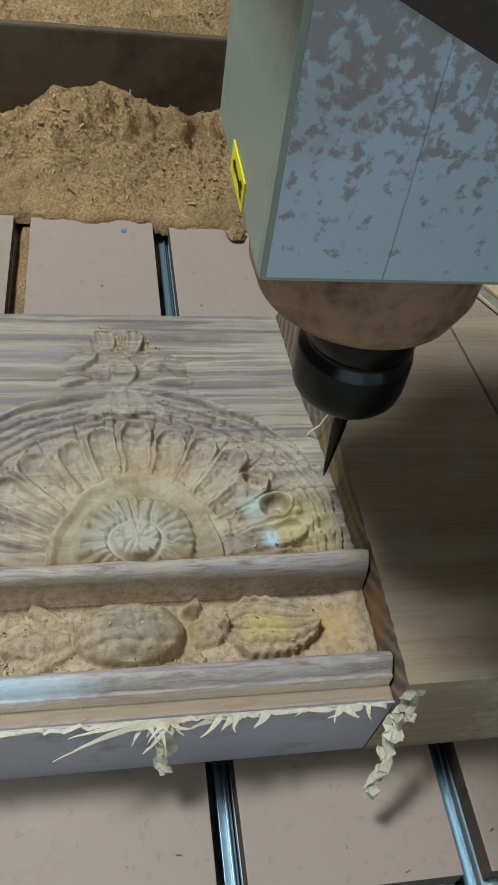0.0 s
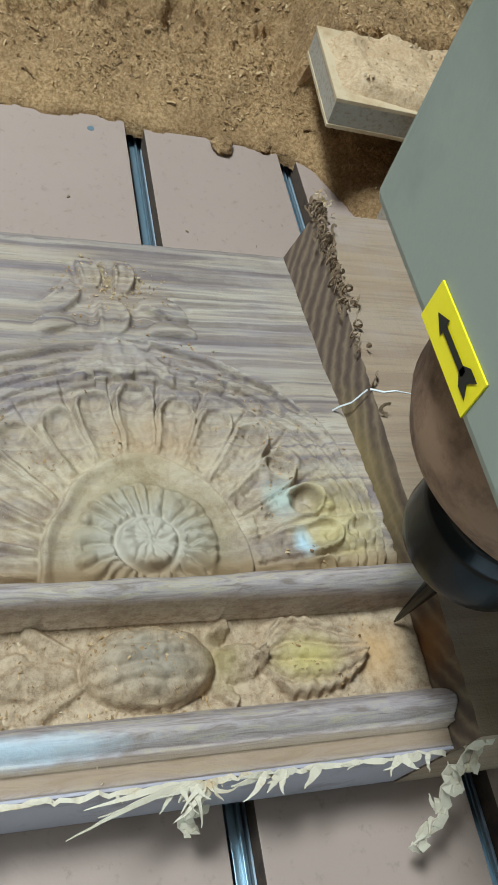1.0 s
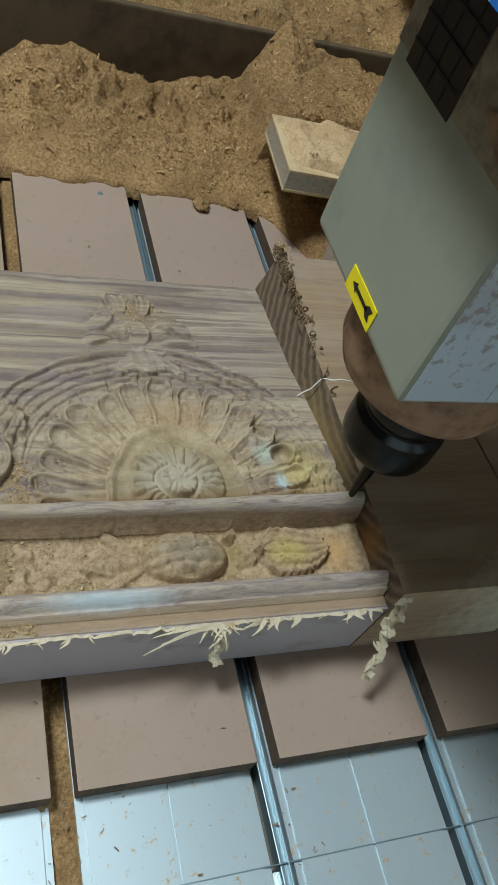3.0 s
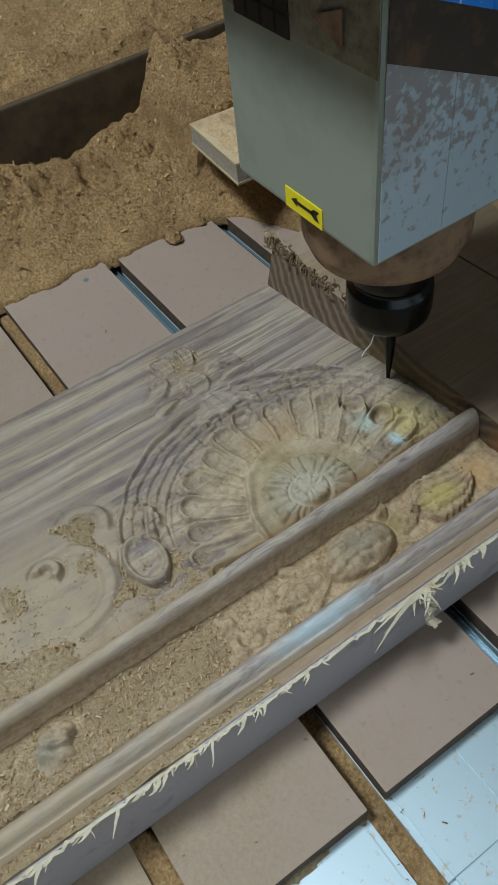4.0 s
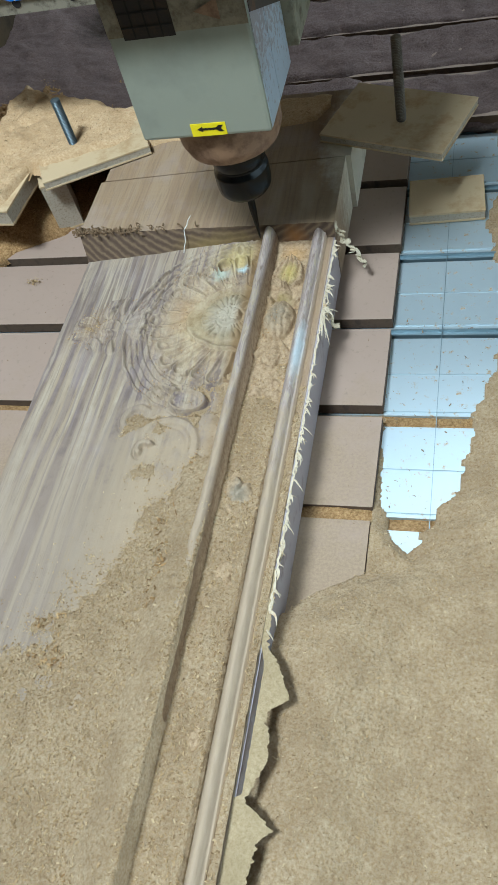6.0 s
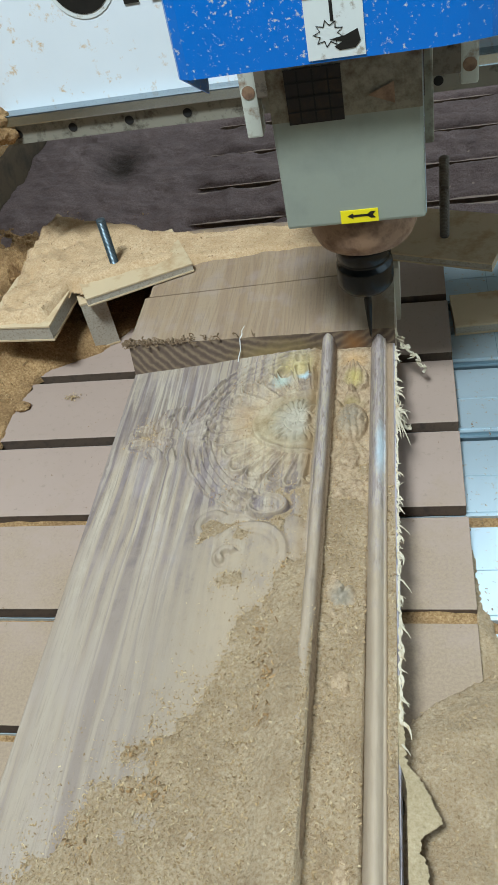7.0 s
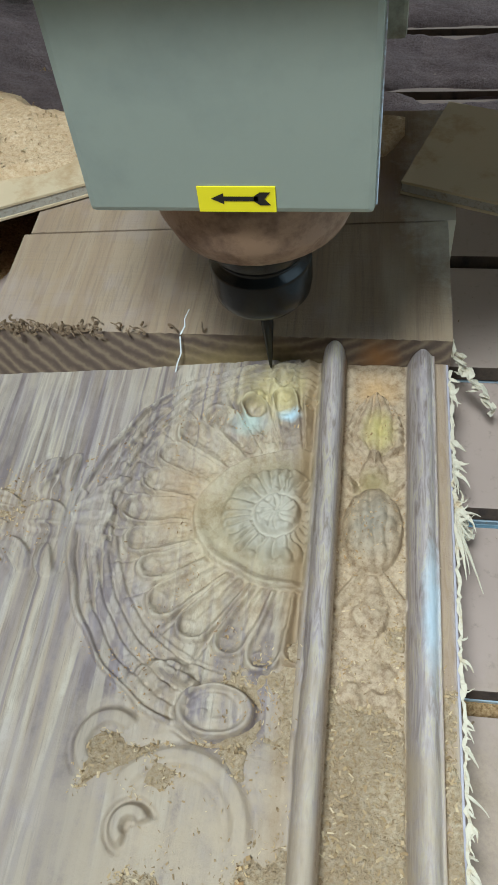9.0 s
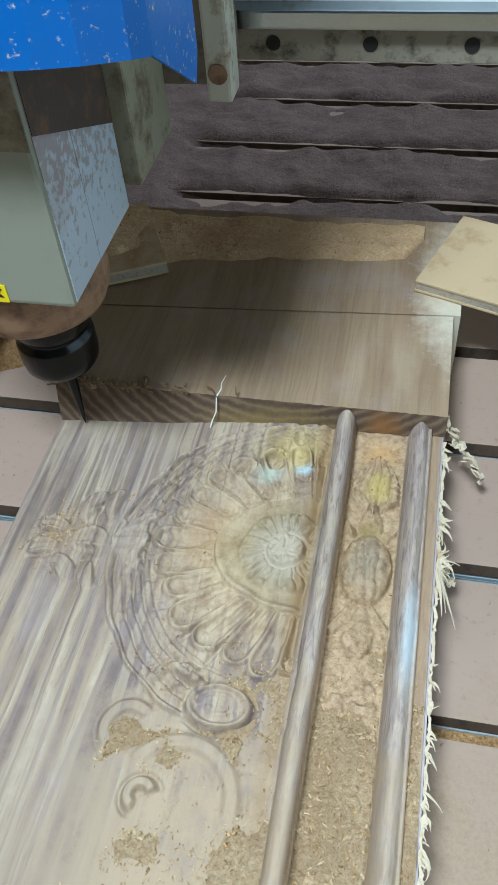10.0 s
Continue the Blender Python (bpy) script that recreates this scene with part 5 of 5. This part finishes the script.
def fibres():
    rs = np.random.RandomState(11)
    N = lambda m, d: float(rs.normal(m, d))
    U = lambda a, b: float(rs.uniform(a, b))
    bm = bmesh.new()
    # continuous ragged lip
    lip_pts, lip_w = [], []
    y = -0.33
    while y < 0.06:
        lip_pts.append((XF + 0.0010 + N(0, 0.0005), y, 0.0492 + N(0, 0.0004)))
        lip_w.append(U(0.0008, 0.0022))
        y += U(0.0015, 0.004)
    ribbon(bm, lip_pts, lip_w)
    # short stubble
    for i in range(70):
        feather(bm, rs, (XF + 0.001, U(-0.33, 0.055), 0.0495), U(0.002, 0.006), N(-1.0, 0.5), U(0.0004, 0.0011), N(0, 1.2), U(0, 1.2), 4)
    # curved claws along the near half
    y = -0.108
    while y > -0.345:
        for j in range(1 if rs.rand() < 0.6 else 2):
            feather(bm, rs, (XF + 0.001, y + N(0, 0.0015), 0.0495), U(0.006, 0.0135), N(-0.75, 0.25), U(0.0010, 0.0023), N(-0.75, 0.5), U(0.2, 1.1))
        y -= U(0.008, 0.017)
    # tufts nearer the corner: long straws, a tangled knot, broad feathers
    for L, dy in ((0.046, 0.0), (0.036, 0.004), (0.028, -0.006), (0.020, 0.008)):
        feather(bm, rs, (XF + 0.001, -0.040 + dy, 0.0498), L * 0.85, N(-1.30, 0.06), U(0.0010, 0.0018), N(-0.05, 0.1), U(0.15, 0.4), 10)
    for i in range(16):
        feather(bm, rs, (XF + 0.001, -0.034 + N(0, 0.005), 0.0498), U(0.006, 0.016), N(-0.8, 0.6), U(0.0010, 0.0026), N(0, 1.2), U(0.2, 1.3))
    for i in range(9):
        feather(bm, rs, (XF + 0.0005, U(-0.016, 0.010), 0.0500), U(0.006, 0.013), N(-0.9, 0.5), U(0.0014, 0.0030), N(-0.3, 0.9), U(-0.2, 0.9))
    for i in range(7):
        feather(bm, rs, (XF + 0.001, U(0.040, 0.056), 0.0498), U(0.005, 0.010), N(-0.9, 0.5), U(0.0012, 0.0024), N(0, 0.8), U(0.2, 1.0))
    part("torn_fibre_fringe", bm, M_FIBRE, work, "pale splintered fibres along the cut edge")["kind"] = "stuff"
    # fluffy tangle under the knot
    bm = bmesh.new()
    for i in range(4):
        crinkle(bm, rs, [(XF + 0.003, -0.034 + N(0, 0.002), 0.047), (XF + 0.006, -0.033 + N(0, 0.002), 0.036), (XF + 0.011, -0.033 + N(0, 0.003), 0.025)], 0.0030, 0.0016, 18)
    tagged(part("wood_curl", bm, M_FIBRE), "pale tangle of shavings hanging off the torn edge", "shaving")
    # the long crumpled shaving that hangs from the corner
    bm = bmesh.new()
    for i in range(3):
        crinkle(bm, rs, [(-0.058, 0.069 + N(0, 0.002), 0.060), (-0.050, 0.066 + N(0, 0.002), 0.050), (-0.043, 0.058, 0.042), (-0.036, 0.057, 0.034), (-0.029, 0.051, 0.021)], 0.0042, 0.0016, 40)
    for i in range(10):
        c = Vector((-0.058, 0.066, 0.056)).lerp(Vector((-0.030, 0.052, 0.024)), float(rs.rand()))
        feather(bm, rs, tuple(c), U(0.004, 0.008), U(-3.0, 3.0), U(0.0012, 0.0026), N(0, 1.2), U(-0.3, 0.9), 5)
    tagged(part("wood_curl", bm, M_FIBRE), "pale crumpled shaving hanging from the board corner", "shaving")
    # brown curls along the top of the cut face
    rs = np.random.RandomState(12)
    bm = bmesh.new()
    for i in range(120):
        x = XB - 0.006 + abs(float(rs.normal(0, 0.045)))
        y0, z0, r = YS + 0.004 + float(rs.normal(0, 0.0022)), 0.0675 + float(rs.uniform(0, 0.004)), float(rs.uniform(0.0008, 0.0026))
        a0, tw = float(rs.uniform(0, 6.28)), float(rs.uniform(2.5, 5.5))
        ax = float(rs.uniform(0, 3.14))
        pts = [(x + r * math.cos(a0 + tw * k / 7) * math.cos(ax) + k * 0.0003, y0 + r * math.cos(a0 + tw * k / 7) * math.sin(ax), z0 + r * math.sin(a0 + tw * k / 7)) for k in range(8)]
        ribbon(bm, pts, float(rs.uniform(0.0008, 0.002)), (math.sin(ax), -math.cos(ax), 0.2))
    part("edge_burr", bm, M_CHIPB, work, "brown curled burrs along the cut edge")["kind"] = "stuff"


fibres()

# ragged crust of packed dust standing off the front edge, split from the board by an open crack
bm = bmesh.new()
prev = None
for y in np.arange(-0.295, -0.62, -0.0008):
    right = float(np.interp(-y, [0.295, 0.323, 0.355, 0.363, 0.374, 0.388, 0.396, 0.404, 0.410, 0.427, 0.442, 0.455, 0.460, 0.469, 0.476, 0.50, 0.62], [-0.0565, -0.0545, -0.0530, -0.0450, -0.0395, -0.0325, -0.0440, -0.0470, -0.0430, -0.0405, -0.0460, -0.0510, -0.0420, -0.0315, -0.0390, -0.042, -0.045]))
    right = max(right + 0.0022 * noise.noise((y * 430, 0, 7)) + 0.0014 * noise.noise((y * 170, 4, 2)), XF + 0.0004)
    left = XF - 0.004 + 0.0078 * float(sstep(0.338, 0.372, -y) * sstep(0.456, 0.450, -y)) + 0.0005 * noise.noise((y * 300, 9, 1))
    left = min(left, right - 0.0006)
    sag = 0.0020 * noise.noise((y * 50, 3, 0)) - 0.10 * (right - XF)
    z = 0.0490
    mid = (left + right) * 0.5
    cur = [bm.verts.new(p) for p in ((left, y, z), (mid, y, z + 0.0004 + 0.5 * sag), (right, y, z + sag), (right - 0.0004, y, z + sag - 0.0012), (mid, y, z + 0.5 * sag - 0.0022), (left, y, z - 0.0030))]
    if prev:
        for k in range(6):
            bm.faces.new((prev[k], prev[(k + 1) % 6], cur[(k + 1) % 6], cur[k]))
    prev = cur
bmesh.ops.recalc_face_normals(bm, faces=bm.faces)
tagged(part("dust_crust", bm, M_CRUST), "ragged pale crust of packed sawdust along the board edge", "sawdust", kind="stuff")

# ---- loose shavings ----
def scatter_on(fn, x0, x1, y0, y1, n, seed, lift=0.0006, cond=None):
    rs = np.random.RandomState(seed)
    x, y = rs.uniform(x0, x1, n), rs.uniform(y0, y1, n)
    z = fn(x, y)
    k = cond(x, y, z)
    return np.stack([x, y, z + lift], -1)[k]


tagged(flakes("shavings", scatter_on(dust_left_z, -0.612, -0.36, -0.25, 0.45, 26000, 1, cond=lambda x, y, z: z > 0.012 + 0.010 * value_noise(x, y, 0.03, 93, 2)), 0.0019, M_CHIP_HEAP, seed=1), "loose wood shavings on the sawdust heap", "shavings", kind="stuff")
tagged(flakes("shavings", scatter_on(dust_right_z, -0.06, 0.35, -0.75, 0.4, 34000, 2, cond=lambda x, y, z: z > BED_Z), 0.0014, M_CHIP, seed=2), "loose wood shavings on the bed", "shavings", kind="stuff")
tagged(flakes("shavings", scatter_on(board_dust_z, XB, XF - 0.002, -0.75, 0.02, 42000, 3, cond=lambda x, y, z: (z > 0.01) & (z > carved_z(x, y) - 0.0015) & ((np.abs(x + 0.1345) > 0.0125 + 0.004 * value_noise(x, y, 0.02, 96, 2)) | (np.random.RandomState(31).uniform(0, 1, x.shape) < 0.12))), 0.0016, M_CHIP, seed=3), "loose wood shavings on the carved board", "shavings", kind="stuff")
coarse = scatter_on(board_dust_z, XB, -0.140, -0.62, -0.15, 9000, 41, 0.0010, cond=lambda x, y, z: (z > carved_z(x, y)) & (value_noise(x, y, 0.045, 97, 3) > 0.12))
tagged(flakes("shavings", coarse, 0.0026, M_CHIP_HEAP, seed=41, flat=0.8), "coarse brown shavings in patches on the dusty board", "shavings", kind="stuff")

dark = scatter_on(dust_left_z, -0.612, -0.36, -0.25, 0.30, 1300, 4, 0.0012, cond=lambda x, y, z: z > 0.008)
tagged(flakes("shavings", dark, 0.0034, M_CHIP_HEAP, seed=4, flat=0.9), "coarse curled shavings on the sawdust heap", "shavings", kind="stuff")

tagged(flakes("shavings", scatter_on(dust_plateau_z, -0.555, -0.10, 0.11, 0.30, 3500, 6, cond=lambda x, y, z: (y > plateau_front(x, y) + 0.004) & (z > 0.06)), 0.0017, M_CHIP, seed=6), "loose wood shavings on the clamps", "shavings", kind="stuff")

rs = np.random.RandomState(15)
ex, ey = rs.uniform(XB, XF - 0.002, 60000), rs.uniform(-0.5, -0.02, 60000)
bd, cz = board_dust_z(ex, ey), carved_z(ex, ey)
thin = (bd > 0.01) & (bd < cz) & (rs.uniform(0, 1, 60000) < np.exp((bd - cz) / 0.0011))
tagged(flakes("shavings", np.stack([ex, ey, cz + 0.0004], -1)[thin], 0.0011, M_CHIP, seed=16), "thin scatter of shavings round the dust", "shavings", kind="stuff")
tagged(flakes("shavings", scatter_on(dust_ledge_z, -1.0, -0.62, -0.4, 0.7, 14000, 17, cond=lambda x, y, z: z > 0.09), 0.0026, M_CHIP_HEAP, seed=17), "loose wood shavings on the side beam", "shavings", kind="stuff")


def on_shell(x, y, z):
    r = np.hypot(x + 0.130, (y + 0.040) * 1.06)
    spray = np.hypot((x + 0.285) / 0.035, (y + 0.04) / 0.045) < 0.7
    return ((r > 0.058) & (r < 0.128) & (x < -0.128) & (value_noise(x, y, 0.02, 91, 2) > 0.18)) | spray | ((x > -0.1125) & (x < -0.0805) & (y > -0.12) & (y < 0.045) & (value_noise(x, y, 0.012, 92, 2) > 0.0))


tagged(flakes("crumbs", scatter_on(carved_z, XB, XF - 0.02, -0.17, 0.055, 7000, 5, 0.0003, cond=on_shell), 0.0010, M_CHIP_HEAP, seed=5), "fine brown crumbs caught in the carving", "shavings", kind="stuff")


def motions():
    rows = [(0.0, -0.173, 0.0575), (0.5, -0.1395, 0.0485), (1.0, -0.1065, 0.048), (1.5, -0.065, 0.055), (2.0, -0.075, 0.055), (2.2, -0.085, 0.055), (3.3, -0.1315, 0.0470), (3.5, -0.1400, 0.0395), (4.0, -0.1850, 0.041), (4.5, -0.2413, 0.032),
            (5.0, -0.2220, 0.029), (5.2, -0.1991, 0.042), (6.3, -0.1111, 0.060), (6.5, -0.1013, 0.058), (7.0, -0.0782, 0.065), (7.5, -0.0654, 0.073), (8.0, -0.0927, 0.056), (8.5, -0.113, 0.062), (9.0, -0.1559, 0.0516),
            (9.5, -0.2142, 0.045), (10.0, -0.3050, 0.037)]
    walk(head, [(t, pose(x, 0, z)) for t, x, z in rows])
    # crumbs that drop from the block's corner onto the slat
    walk(fallen, [(0.0, pose(0.078, 0.004, 0.0675)), (5.4, pose(0.078, 0.004, 0.0675)), (5.6, pose(0.030, 0.001, 0.030)), (5.75, pose(0, 0, 0)), (10.0, pose(0, 0, 0))])


motions()
